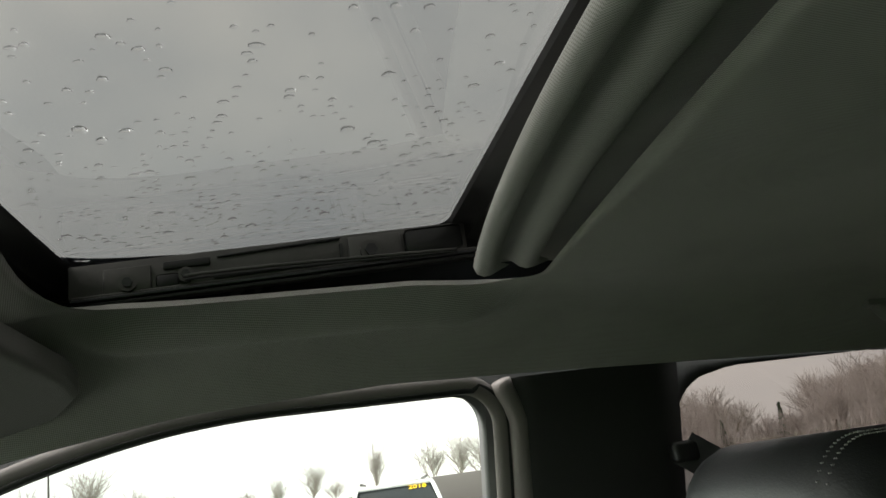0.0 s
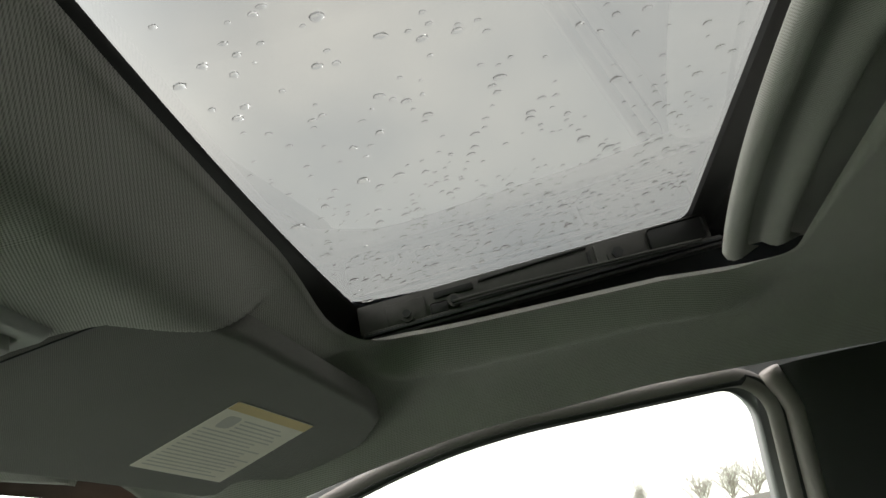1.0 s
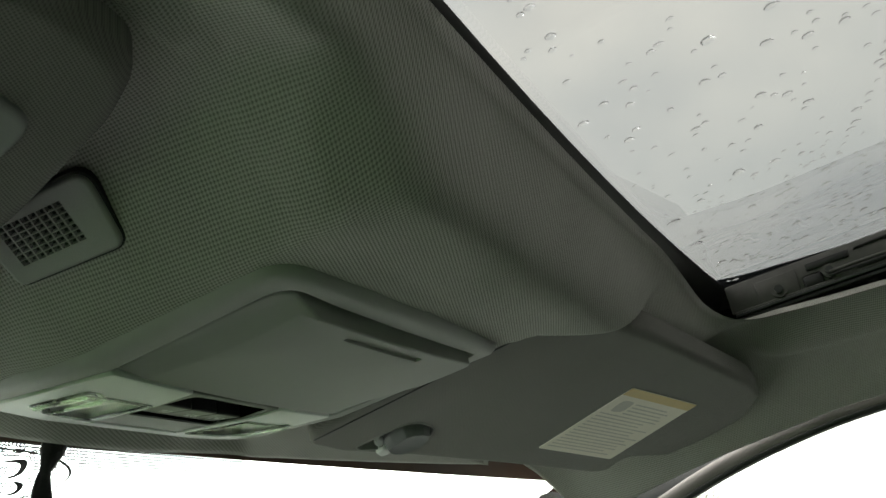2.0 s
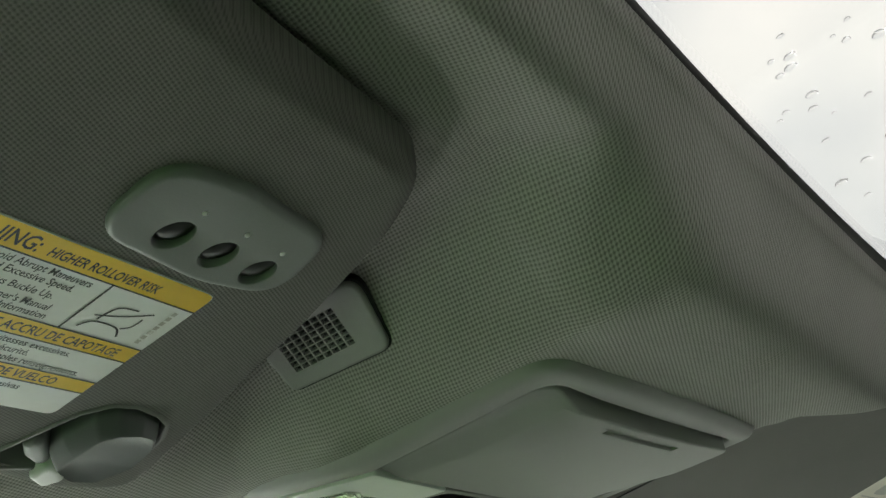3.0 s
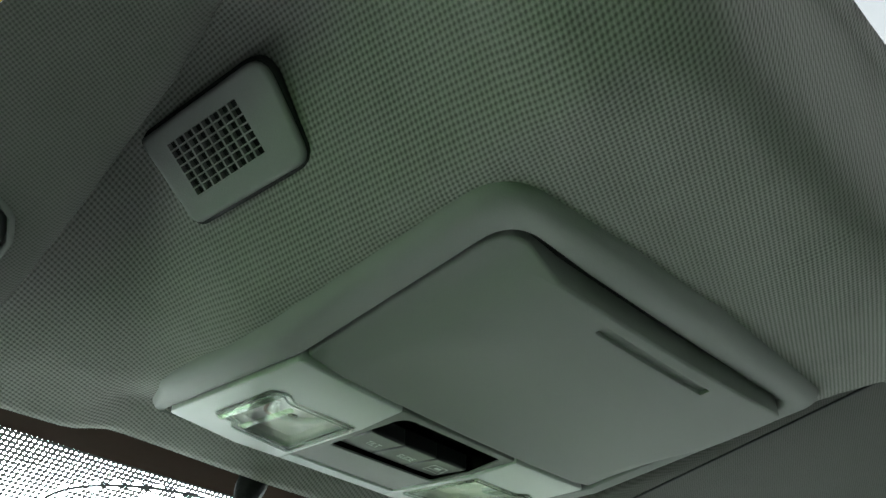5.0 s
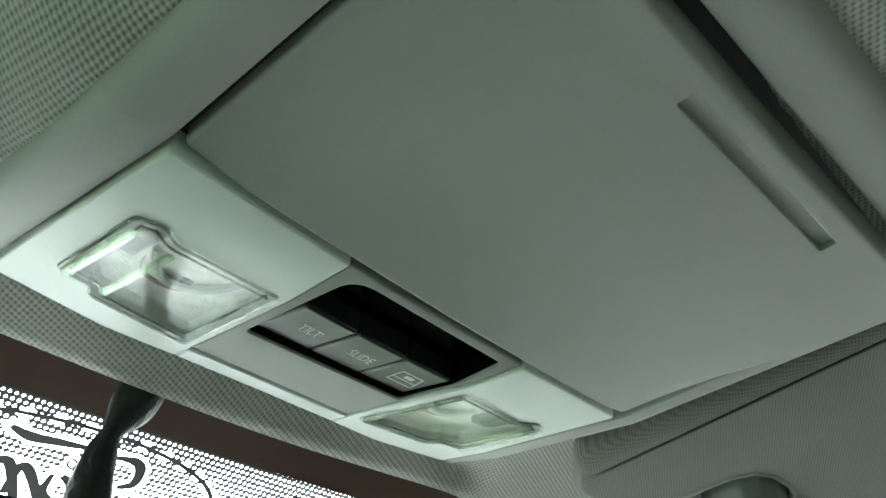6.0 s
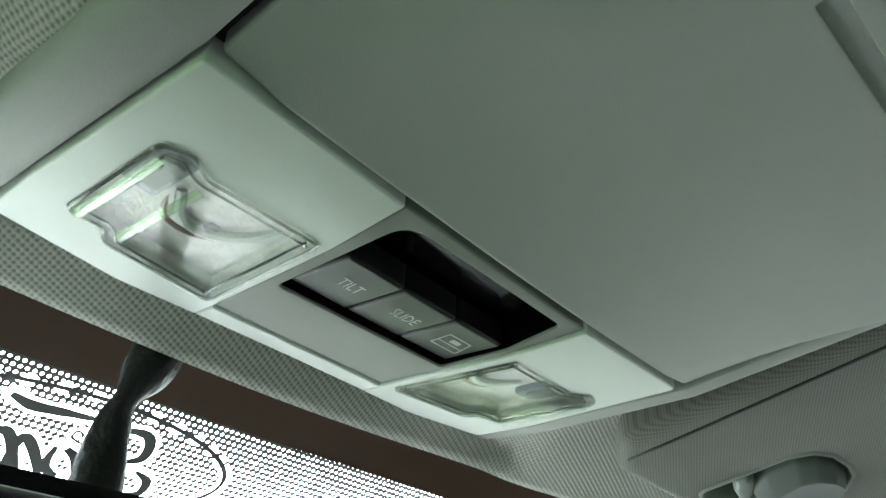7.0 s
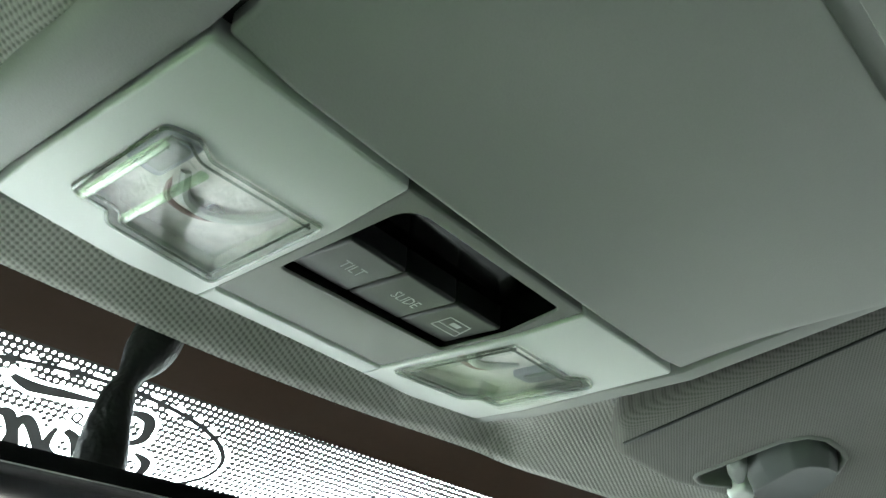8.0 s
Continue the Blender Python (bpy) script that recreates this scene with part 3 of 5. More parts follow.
# windscreen frame: front pillars, dash, floor, back of the cabin
for sx in (1, -1):
    bm = sweep(spline([(sx * 0.590, 0.0, 1.495), (sx * 0.635, 0.10, 1.43), (sx * 0.69, 0.27, 1.31), (sx * 0.74, 0.50, 1.15), (sx * 0.76, 0.62, 1.05)]),
               tube_profile(0.045, 0.03, 12))
    tagged(part("pillar_front", bm, FABRIC, smooth=180), "grey trimmed windscreen pillar", "pillar trim", kind="structure")
for sx in (1, -1):
    bm = bmesh.new()
    cols = []
    for y, top in ((0.40, 1.40), (0.55, 1.31), (0.70, 1.22), (0.85, 1.13), (1.00, 1.04)):
        cols.append([bm.verts.new((sx * x, y, z)) for x, z in ((0.66, top), (0.80, top - 0.06), (1.03, 0.40), (0.70, 0.40))])
    for a, b in zip(cols, cols[1:]):
        bridge(bm, a, b)
    bm.faces.new(cols[0])
    bm.faces.new(cols[-1][::-1])
    tagged(part("wing_panel", bm, PILLAR_TRIM, smooth=40), "dark side panel between the door and the windscreen", "car side", kind="structure")
tagged(part("dashboard", box(-0.80, 0.80, 0.35, 0.95, 0.42, 1.02, 0.05), DASH_GREY), "unseen plain dashboard, pale grey to bounce windscreen light onto the console", "dashboard", kind="structure")
tagged(part("floor", box(-1.03, 1.03, -1.9, 1.02, 0.38, 0.42), CABIN_DARK), "dark carpeted car floor", "floor", kind="structure")
bm = bmesh.new()
for x0, x1, z0, z1 in ((-1.04, 1.04, 0.38, 1.10), (-0.86, -0.5, 1.10, 1.42), (0.5, 0.86, 1.10, 1.42), (-0.82, 0.82, 1.42, 1.64)):
    b2 = box(x0, x1, -1.80, -1.76, z0, z1)
    me_tmp = bpy.data.meshes.new("tmp")
    b2.to_mesh(me_tmp)
    bm.from_mesh(me_tmp)
    b2.free()
    bpy.data.meshes.remove(me_tmp)
tagged(part("window_5", box(-0.5, 0.5, -1.785, -1.78, 1.10, 1.42), CARGO_GLASS), "unseen rear window, tinted nearly black to cut the cabin light", "window", kind="structure")
tagged(part("wall_south", bm, CABIN_DARK), "dark rear end of the cabin with its window", "cabin wall", kind="structure")


# unseen bonnet and scuttle ahead of the glass, added to bounce sky light inside
bm = bmesh.new()
prev = None
for i in range(19):
    x = -0.84 + 1.68 * i / 18
    crown = 1 - (x / 0.84) ** 4
    row = [bm.verts.new((x, y + 0.05 * crown, z - 0.05 * (1 - crown))) for y, z in ((0.86, 1.00), (1.10, 1.04), (1.50, 1.02), (1.90, 0.96), (2.05, 0.86), (2.10, 0.45))]
    if prev:
        for j in range(len(row) - 1):
            bm.faces.new((prev[j], prev[j + 1], row[j + 1], row[j]))
    prev = row
tagged(part("bonnet", bm, BONNET_PAINT, smooth=60), "unseen silver painted car bonnet, added to reflect sky light into the cabin", "bonnet", kind="structure")


# ---- windscreen ----
def screen(x, y, w=0.0):
    """The glass, well above and ahead of the headliner's edge; y counts down the slope from the printed border."""
    run = y + 0.0758
    return Vector((x, screen_y(x * 0.9) + 0.014 + run, 1.609 - 0.075 * x * x - 0.5 * run - 0.06 * run * run + w))


def border_y(x):
    return -0.0028 - 0.035 * x * x


def screen_sheet(x0, x1, y0, y1, nx, ny, w):
    """A stretch of the glass; with no y1 it ends along the border's lower edge."""
    bm = bmesh.new()
    rows = [[bm.verts.new(screen(x0 + (x1 - x0) * i / nx, y0 + ((border_y(x0 + (x1 - x0) * i / nx) if y1 is None else y1) - y0) * j / ny, w)) for i in range(nx + 1)] for j in range(ny + 1)]
    for a, b in zip(rows, rows[1:]):
        for i in range(nx):
            bm.faces.new((a[i], a[i + 1], b[i + 1], b[i]))
    return bm


WINDSCREEN = pane_glass("windscreen_glass", (0.84, 0.93, 0.89))
windscreen = thing("windscreen", "green tinted windscreen with a brown printed border and dotted shade patch", "windscreen", kind="structure")
part("pane", screen_sheet(-0.80, 0.80, -0.080, 0.85, 40, 30, 0.0), WINDSCREEN, windscreen, smooth=180)
part("border", screen_sheet(-0.80, 0.80, -0.0815, None, 60, 8, -0.0008), BROWN_FRIT, windscreen, "dark brown ceramic border band", smooth=180)
for x0, x1 in ((-0.80, -0.71), (0.71, 0.80)):
    part("border", screen_sheet(x0, x1, -0.021, 0.70, 6, 30, -0.0010), BROWN_FRIT, windscreen, "dark ceramic side border", smooth=180)


def dotted_print():
    """Printed shade: a dark screen pierced by staggered clear dots, which melt downwards into fine dark dots."""
    mat, nt, bsdf = nodes("dot_print")
    nt.nodes.remove(bsdf)
    uv = nt.nodes.new("ShaderNodeUVMap")
    sep = nt.nodes.new("ShaderNodeSeparateXYZ")
    nt.links.new(uv.outputs["UV"], sep.inputs[0])
    k = 2 * math.pi / 0.0040
    slant = [math_node(nt, "COSINE", math_node(nt, "MULTIPLY", math_node(nt, op, sep.outputs["X"], sep.outputs["Y"]), k * 0.7071)) for op in ("ADD", "SUBTRACT")]
    wave = math_node(nt, "MULTIPLY", slant[0], slant[1])
    fade = nt.nodes.new("ShaderNodeMapRange")
    fade.inputs["From Min"].default_value, fade.inputs["From Max"].default_value = 0.0, 0.055
    fade.inputs["To Min"].default_value, fade.inputs["To Max"].default_value = 0.50, -0.12
    nt.links.new(sep.outputs["Y"], fade.inputs["Value"])
    solid = math_node(nt, "LESS_THAN", wave, fade.outputs["Result"])
    clear = nt.nodes.new("ShaderNodeBsdfTransparent")
    ink = nt.nodes.new("ShaderNodeBsdfPrincipled")
    ink.inputs["Base Color"].default_value = (0.02, 0.018, 0.016, 1)
    ink.inputs["Roughness"].default_value = 0.4
    mix = nt.nodes.new("ShaderNodeMixShader")
    nt.links.new(solid, mix.inputs["Fac"])
    nt.links.new(clear.outputs[0], mix.inputs[1])
    nt.links.new(ink.outputs[0], mix.inputs[2])
    nt.links.new(mix.outputs[0], nt.nodes["Material Output"].inputs["Surface"])
    return mat


# an oval and bold strokes in the print, each with a clear margin
OX, OY, ORX, ORY = -0.0061, 0.0302, 0.0777, 0.0267
oval_ring = [(OX + ORX * math.cos(2 * math.pi * i / 36), OY + ORY * math.sin(2 * math.pi * i / 36) - 0.0025 * math.cos(2 * math.pi * i / 36)) for i in range(37)]
SCRIPT = (
    (((-0.0340, 0.0136), (-0.0245, 0.0159), (-0.0133, 0.0148), (0.0030, 0.0131)), (0.0024, 0.0052, 0.0044, 0.0020)),
    (((-0.0330, 0.0400), (-0.0280, 0.0310), (-0.0225, 0.0325), (-0.0109, 0.0491)), (0.0040, 0.0046, 0.0048, 0.0040)),
    (((-0.0170, 0.0470), (-0.0187, 0.0318), (-0.0137, 0.0330), (-0.0019, 0.0457)), (0.0030, 0.0042, 0.0048, 0.0042)),
    (((-0.0045, 0.0308), (-0.0028, 0.0410), (0.0042, 0.0455)), (0.0020, 0.0042, 0.0036)),
    (((-0.0005, 0.0306), (0.0062, 0.0342), (0.0135, 0.0445)), (0.0028, 0.0046, 0.0048)),
    (((0.0014, 0.0262), (-0.0023, 0.0243), (-0.0020, 0.0211), (0.0010, 0.0222), (0.0014, 0.0258), (0.0066, 0.0263)), (0.0012, 0.0012)),
    (((0.0100, 0.0146), (0.0223, 0.0130), (0.0281, 0.0169), (0.0299, 0.0249), (0.0245, 0.0288)), (0.0014, 0.0044, 0.0048, 0.0046, 0.0024)),
    (((0.0323, 0.0320), (0.0400, 0.0354), (0.0413, 0.0423), (0.0350, 0.0452)), (0.0012, 0.0044, 0.0040, 0.0016)),
)
margins = [(np.array(oval_ring), 0.0030)] + [(np.array([tuple(p)[:2] for p in spline([(*q, 0) for q in pts], 10)]), 0.5 * max(widths) + 0.0012) for pts, widths in SCRIPT]
bm = bmesh.new()
uv = bm.loops.layers.uv.new("UVMap")
rows, coords = [], {}
row_y = [-0.0055 + 0.0010 * j for j in range(70)] + [0.070 + 0.008 * j for j in range(14)]
for y in row_y:
    row = []
    for i in range(381):
        x = -0.2225 + 0.445 * i / 380
        v = bm.verts.new(screen(x, y, -0.0006))
        coords[v] = (x + 1.0, y + 0.0035)
        row.append(v)
    rows.append(row)
for y, a, b in zip(row_y, rows, rows[1:]):
    for i in range(380):
        x = coords[a[i]][0] - 1.0
        if -0.09 < x < 0.08 and y < 0.062 and any(float(np.min(np.hypot(line[:, 0] - x, line[:, 1] - y))) < gap for line, gap in margins):
            continue
        f = bm.faces.new((a[i], a[i + 1], b[i + 1], b[i]))
        for lp in f.loops:
            lp[uv].uv = coords[lp.vert]
part("dot_print", bm, dotted_print(), windscreen, "dotted black shade print", smooth=180)


def ribbon(points, widths, lift, name, mat, parent, surf):
    """A flat printed stroke of changing width."""
    pts = spline([(*p, 0) for p in points], 10)
    bm = bmesh.new()
    n = len(pts)
    prev = None
    for i, p in enumerate(pts):
        d = pts[min(i + 1, n - 1)] - pts[max(i - 1, 0)]
        d = Vector((d.x, d.y)).normalized()
        w = 0.5 * float(np.interp(i / (n - 1), np.linspace(0, 1, len(widths)), widths))
        a = bm.verts.new(surf(p.x - d.y * w, p.y + d.x * w, lift))
        b = bm.verts.new(surf(p.x + d.y * w, p.y - d.x * w, lift))
        if prev:
            bm.faces.new((prev[0], prev[1], b, a))
        prev = (a, b)
    return part(name, bm, mat, parent, smooth=180)


STROKE_INK = grained("print_black", (0.008, 0.007, 0.007), 0.6, 0.1, 30, 400, 0)
ribbon(oval_ring, (0.0021, 0.0021), -0.0012, "oval_line", STROKE_INK, windscreen, screen)
for pts, widths in SCRIPT:
    ribbon(pts, widths, -0.0012, "stroke", STROKE_INK, windscreen, screen)


# ---- sunroof ----
def pane_z(y):
    return 1.667 - 0.068 * (y + 0.261)


def on_pane(x, y, w):
    return Vector((x, y, pane_z(y) + w))


def sunroof_outline(grow=0.0, sx=0.468):
    pts, rad = [], []
    n = 16
    half = sx + grow
    for i in range(n + 1):
        x = -half + 2 * half * i / n
        pts.append((x, -0.2105 - 0.06 * x - 0.08 * x * x + grow))
        rad.append(0.014 if i in (0, n) else 0.0)
    for i in range(n + 1):
        x = half - 2 * half * i / n
        pts.append((x, -0.563 - 0.085 * x - grow))
        rad.append(0.024 if i in (0, n) else 0.0)
    return rounded(pts, rad, 6)


sunroof = thing("sunroof", "closed tinted glass sunroof wet with rain, in a black seal", "sunroof", (0, 0, 0))
bm = bmesh.new()
pane_line = sunroof_outline(0.050)
low = loop(bm, pane_line, 0.0, on_pane)
fill(bm, low)
part("pane", bm, ROOF_GLASS, sunroof, "dark tinted glass pane")
bm = bmesh.new()
edge_a = loop(bm, sunroof_outline(0.0), -0.0015, on_pane)
edge_b = loop(bm, sunroof_outline(0.002), -0.006, on_pane)
edge_c = loop(bm, sunroof_outline(0.018), -0.010, on_pane)
edge_d = loop(bm, sunroof_outline(0.022), -0.016, on_pane)
edge_e = loop(bm, sunroof_outline(0.055), -0.016, on_pane)
edge_f = loop(bm, sunroof_outline(0.058), 0.012, on_pane)
for a, b in ((edge_a, edge_b), (edge_b, edge_c), (edge_c, edge_d), (edge_d, edge_e), (edge_e, edge_f)):
    bridge(bm, a, b)
part("seal_frame", bm, RUBBER, sunroof, "black rubber seal and printed border", smooth=50)

# side rails with their lifting gear
for sx in (1, -1):
    rail = thing("sunroof_rail", "grey metal sunroof side rail with bolts, arm and black channel", "sunroof rail", (sx * 0.444, -0.44, 1.645), "sunroof rails")
    off = Matrix.Translation((-sx * 0.444, 0.44, -1.645))

    def lay(bm, name, mat, label=""):
        return part(name, bm, mat, rail, label, m=off)

    def slab(y0, y1, z0, z1, proud, thick, bevel=0.0012, tilt=0.068):
        xa, xb = sx * (0.446 - proud), sx * (0.446 - proud + thick)
        b = box(min(xa, xb), max(xa, xb), y0, y1, z0, z1, bevel)
        for v in b.verts:
            v.co.z -= tilt * (v.co.y + 0.30)
        return b

    lay(slab(-0.615, -0.255, 1.634, 1.663, 0.000, 0.006), "back_plate", METAL_DULL, "grey metal rail wall")
    lay(slab(-0.322, -0.283, 1.634, 1.656, 0.004, 0.004), "bracket", METAL_DULL, "light grey bolt plate")
    lay(slab(-0.548, -0.497, 1.632, 1.659, 0.004, 0.004), "bracket", METAL_DULL, "light grey bolt plate")
    lay(slab(-0.490, -0.375, 1.6365, 1.6378, 0.003, 0.004, 0.0003), "slot_edge", BLACK_TRIM)
    lay(slab(-0.490, -0.378, 1.6530, 1.6545, 0.003, 0.004, 0.0003, 0.10), "slot_edge", BLACK_TRIM)
    lay(slab(-0.492, -0.489, 1.6365, 1.6545, 0.003, 0.004, 0.0003), "slot_edge", BLACK_TRIM)
    lay(slab(-0.372, -0.332, 1.650, 1.657, 0.0035, 0.004), "stop_block", BLACK_TRIM)
    lay(slab(-0.345, -0.326, 1.634, 1.646, 0.0035, 0.004, 0.003), "hook", BLACK_TRIM)
    lay(slab(-0.610, -0.552, 1.636, 1.660, 0.0035, 0.004, 0.004), "rear_cover", BLACK_TRIM)
    for by, bz, br in ((-0.303, 1.6405, 0.0055), (-0.351, 1.645, 0.005), (-0.517, 1.6575, 0.0075)):
        for rad, depth, n, mat, nm in ((br * 1.35, 0.006, 20, METAL_DULL, "washer"), (br * 0.8, 0.010, 6, BLACK_SATIN, "bolt")):
            b = bmesh.new()
            bmesh.ops.create_cone(b, cap_ends=True, segments=n, radius1=rad, radius2=rad * 0.94, depth=depth)
            bmesh.ops.rotate(b, verts=b.verts[:], matrix=Matrix.Rotation(radians(90), 3, "Y"))
            bmesh.ops.translate(b, verts=b.verts[:], vec=(sx * (0.442 - depth * 0.4), by, bz))
            lay(b, nm, mat)
    for z0, z1, r in ((1.643, 1.6525, 0.0016), (1.6395, 1.6500, 0.0012)):
        line = spline([(sx * 0.434, -0.350, z0), (sx * 0.434, -0.43, z0 + 0.0045), (sx * 0.434, -0.60, z1)], 10)
        lay(sweep(line, tube_profile(r, r, 8)), "rod", METAL_DULL if r > 0.0014 else BLACK_TRIM)
    for k, (z0, z1, proud, mat) in enumerate(((1.6310, 1.6340, 0.006, METAL_DULL), (1.6275, 1.6305, 0.011, BLACK_SATIN), (1.6235, 1.6270, 0.008, BLACK_TRIM))):
        lay(slab(-0.622, -0.258, z0, z1, proud, proud + 0.004, 0.001), "channel_lip", mat)

# rain on the outer face
rng = random.Random(7)
bm = bmesh.new()


def drop(bm, x, y, r, stretch, turn):
    c, s = math.cos(turn), math.sin(turn)
    n, rings = 12, 4
    base = pane_z(y) + 0.0006
    wob = [1 + rng.uniform(-0.13, 0.13) for _ in range(n)]
    levels = []
    for k in range(rings):
        a = math.pi / 2 * k / rings
        rr, h = r * math.cos(a), r * 0.42 * math.sin(a)
        ring = []
        for i in range(n):
            t = 2 * math.pi * i / n
            px, py = rr * wob[i] * math.cos(t), rr * wob[i] * math.sin(t) * stretch
            ring.append(bm.verts.new((x + c * px - s * py, y + s * px + c * py, base + h - 0.068 * (s * px + c * py))))
        levels.append(ring)
    top = bm.verts.new((x, y, base + r * 0.42))
    for a, b in zip(levels, levels[1:]):
        for i in range(n):
            bm.faces.new((a[i], a[(i + 1) % n], b[(i + 1) % n], b[i]))
    for i in range(n):
        bm.faces.new((levels[-1][i], levels[-1][(i + 1) % n], top))
    bm.faces.new(levels[0][::-1])


placed = []
while len(placed) < 1150:
    x, y = rng.uniform(-0.49, 0.49), rng.uniform(-0.635, -0.20)
    pick = rng.random()
    if pick > 0.30 + 0.7 * smooth01((abs(x) - 0.12) / 0.22):
        continue
    if abs(x) > 0.460 or y > -0.217 - 0.06 * x - 0.08 * x * x or y < -0.556 - 0.085 * x:
        continue
    r = 0.0011 + 0.0009 * rng.random() ** 0.7 if rng.random() < 0.72 else rng.uniform(0.0019, 0.0034)
    if rng.random() < 0.025:
        r = rng.uniform(0.0034, 0.0048)
    if any((x - a) ** 2 + (y - b) ** 2 < (r + c) ** 2 * 1.3 for a, b, c in placed):
        continue
    placed.append((x, y, r))
    drop(bm, x, y, r, rng.uniform(0.9, 1.4), rng.uniform(-0.35, 0.35))
rain = part("raindrops", bm, WATER, smooth=60)
tagged(rain, "clear raindrops scattered over the sunroof glass", "raindrops", kind="stuff")

# sliding shade, pushed back, with its pull groove
shade = thing("sunshade", "grey cloth sunroof shade slid back under the roof", "sunshade", (0, -0.62, 1.62))
LIP = ((0.050, 0.022), (0.020, 0.020), (0.004, 0.014), (0.000, 0.007), (0.002, 0.001), (0.008, -0.002), (0.015, -0.001), (0.021, 0.005), (0.026, 0.012))
PULL = ((0.026, 0.0122), (0.030, 0.0135), (0.036, 0.0095), (0.043, 0.0035), (0.049, 0.0010), (0.056, 0.0020), (0.062, 0.0060), (0.066, 0.0125))
PANEL = ((0.060, 0.0160), (0.075, 0.0150), (0.10, 0.016), (0.30, 0.020))


def shade_piece(prof, name, label, half=0.414):
    bm = bmesh.new()
    prev = None
    for i in range(81):
        x = -half + 2 * half * i / 80
        end = min(1.0, (half - abs(x)) / 0.02)
        rnd = math.sqrt(max(0.0, 1 - (1 - end) ** 2))
        row = []
        for d, h in prof:
            y = -0.529 - 0.10 * x - 0.20 * x * x - d - (1 - rnd) * 0.012
            row.append(bm.verts.new((x, y + 0.62, 1.616 + h * (0.35 + 0.65 * rnd) + (1 - rnd) * 0.008 - 1.62)))
        if prev:
            for j in range(len(row) - 1):
                bm.faces.new((prev[j], prev[j + 1], row[j + 1], row[j]))
        prev = row
    return part(name, bm, SHADE_CLOTH, shade, label, smooth=180)


shade_piece(LIP, "front_lip", "rounded front lip of the shade")
shade_piece(PULL, "pull_ridge", "rounded pull ridge", 0.404)
shade_piece(PANEL, "panel", "")
knob = bmesh.new()
bmesh.ops.create_uvsphere(knob, u_segments=14, v_segments=8, radius=0.004)
bmesh.ops.scale(knob, verts=knob.verts[:], vec=(1, 1, 0.5))
part("stop_knob", knob, BLACK_TRIM, shade, "small black stop", m=pose(-0.045, 0.62 - 0.578, 1.6165 - 1.62))


# ---- overhead console ----
def on_console(x, y, w):
    return Vector((x, y, console_z(x, y) + w))


console = thing("overhead_console", "grey plastic overhead console with two map lamps and a glasses holder", "console", (0, 0, 1.56))
CM = Matrix.Translation((0, 0, -1.56))


def cpart(name, bm, mat, label="", parent=None, smooth=40):
    if parent is None:
        return part(name, bm, mat, console, label, smooth, CM)
    return part(name, bm, mat, parent, label, smooth)


outer_c = rounded([(-0.106, 0.0898), (-0.1165, 0.070), (-0.1155, -0.001), (-0.1125, -0.1140), (-0.050, -0.1225), (0.0, -0.1262), (0.060, -0.1265), (0.1125, -0.1250), (0.1100, -0.001), (0.1120, 0.068), (0.104, 0.0898)],
                  [0.008, 0.014, 0.02, 0.022, 0.05, 0.05, 0.05, 0.010, 0.02, 0.014, 0.008], 8)
inner_c = rounded([(-0.0990, 0.0892), (-0.0985, 0.064), (-0.0960, -0.001), (-0.0950, -0.1030), (-0.055, -0.1040), (0.0, -0.1070), (0.050, -0.1095), (0.1000, -0.1110), (0.1000, -0.001), (0.1010, 0.064), (0.1000, 0.0892)],
                  [0.002, 0.004, 0.01, 0.015, 0.05, 0.05, 0.05, 0.007, 0.01, 0.004, 0.002], 8)
bm = bmesh.new()
steps = [(0.0, 0.0085), (0.03, 0.0050), (0.08, 0.0027), (0.16, 0.0008), (0.26, -0.0004), (0.40, -0.0010), (0.60, -0.0008), (0.80, -0.0003), (0.95, 0.0000), (0.985, 0.0005), (1.0, 0.0016)]
prev = None
for f, w in steps:
    ring = [bm.verts.new(on_console(*(a.lerp(b, f)), w)) for a, b in zip(outer_c, inner_c)]
    if prev:
        bridge(bm, prev, ring)
    prev = ring
deep = loop(bm, inner_c, 0.012, on_console)
bridge(bm, prev, deep)
fill(bm, deep)
cpart("surround", bm, PLASTIC)
# black sheet stands in for the shade in the gaps between the panels
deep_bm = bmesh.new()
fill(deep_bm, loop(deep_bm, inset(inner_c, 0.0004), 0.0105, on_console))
cpart("gap_shade_sheet", deep_bm, BLACK_TRIM, "black sheet behind the console panels, standing in for gap shade")

# a second, shallower black sheet puts shade into the seam round the lid
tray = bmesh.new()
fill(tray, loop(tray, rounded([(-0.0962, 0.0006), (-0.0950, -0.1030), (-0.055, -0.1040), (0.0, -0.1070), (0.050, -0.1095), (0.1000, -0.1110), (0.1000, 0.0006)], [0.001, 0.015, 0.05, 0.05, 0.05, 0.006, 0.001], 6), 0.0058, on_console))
cpart("lid_shade_sheet", tray, BLACK_TRIM, "black sheet round the lid, standing in for seam shade")

# the hinged lid: creased along both sides, standing proud towards the rear, with a sunk finger slot
door_line = rounded([(-0.0932, -0.0009), (-0.0926, -0.0990), (-0.0640, -0.0985), (0.0, -0.1020), (0.0979, -0.1082), (0.0979, -0.0009)], [0.002, 0.014, 0.04, 0.05, 0.006, 0.002], 8)
slit = rounded([(-0.0315, -0.0905), (-0.0315, -0.0955), (0.0435, -0.0985), (0.0435, -0.0940)], 0.0008, 3)


def on_door(x, y, w):
    side = max(0.0, min(1.0, (-0.0765 - 0.13 * y - x) / 0.0175))
    end = max(0.0, min(1.0, (x - 0.0830 - 0.20 * -y) / 0.012))
    proud = 0.0052 * smooth01(-y / 0.085) * (1 - side) * (1 - end)
    return on_console(x, y, w + 0.0020 * side + 0.0012 * end - proud - 0.0006)


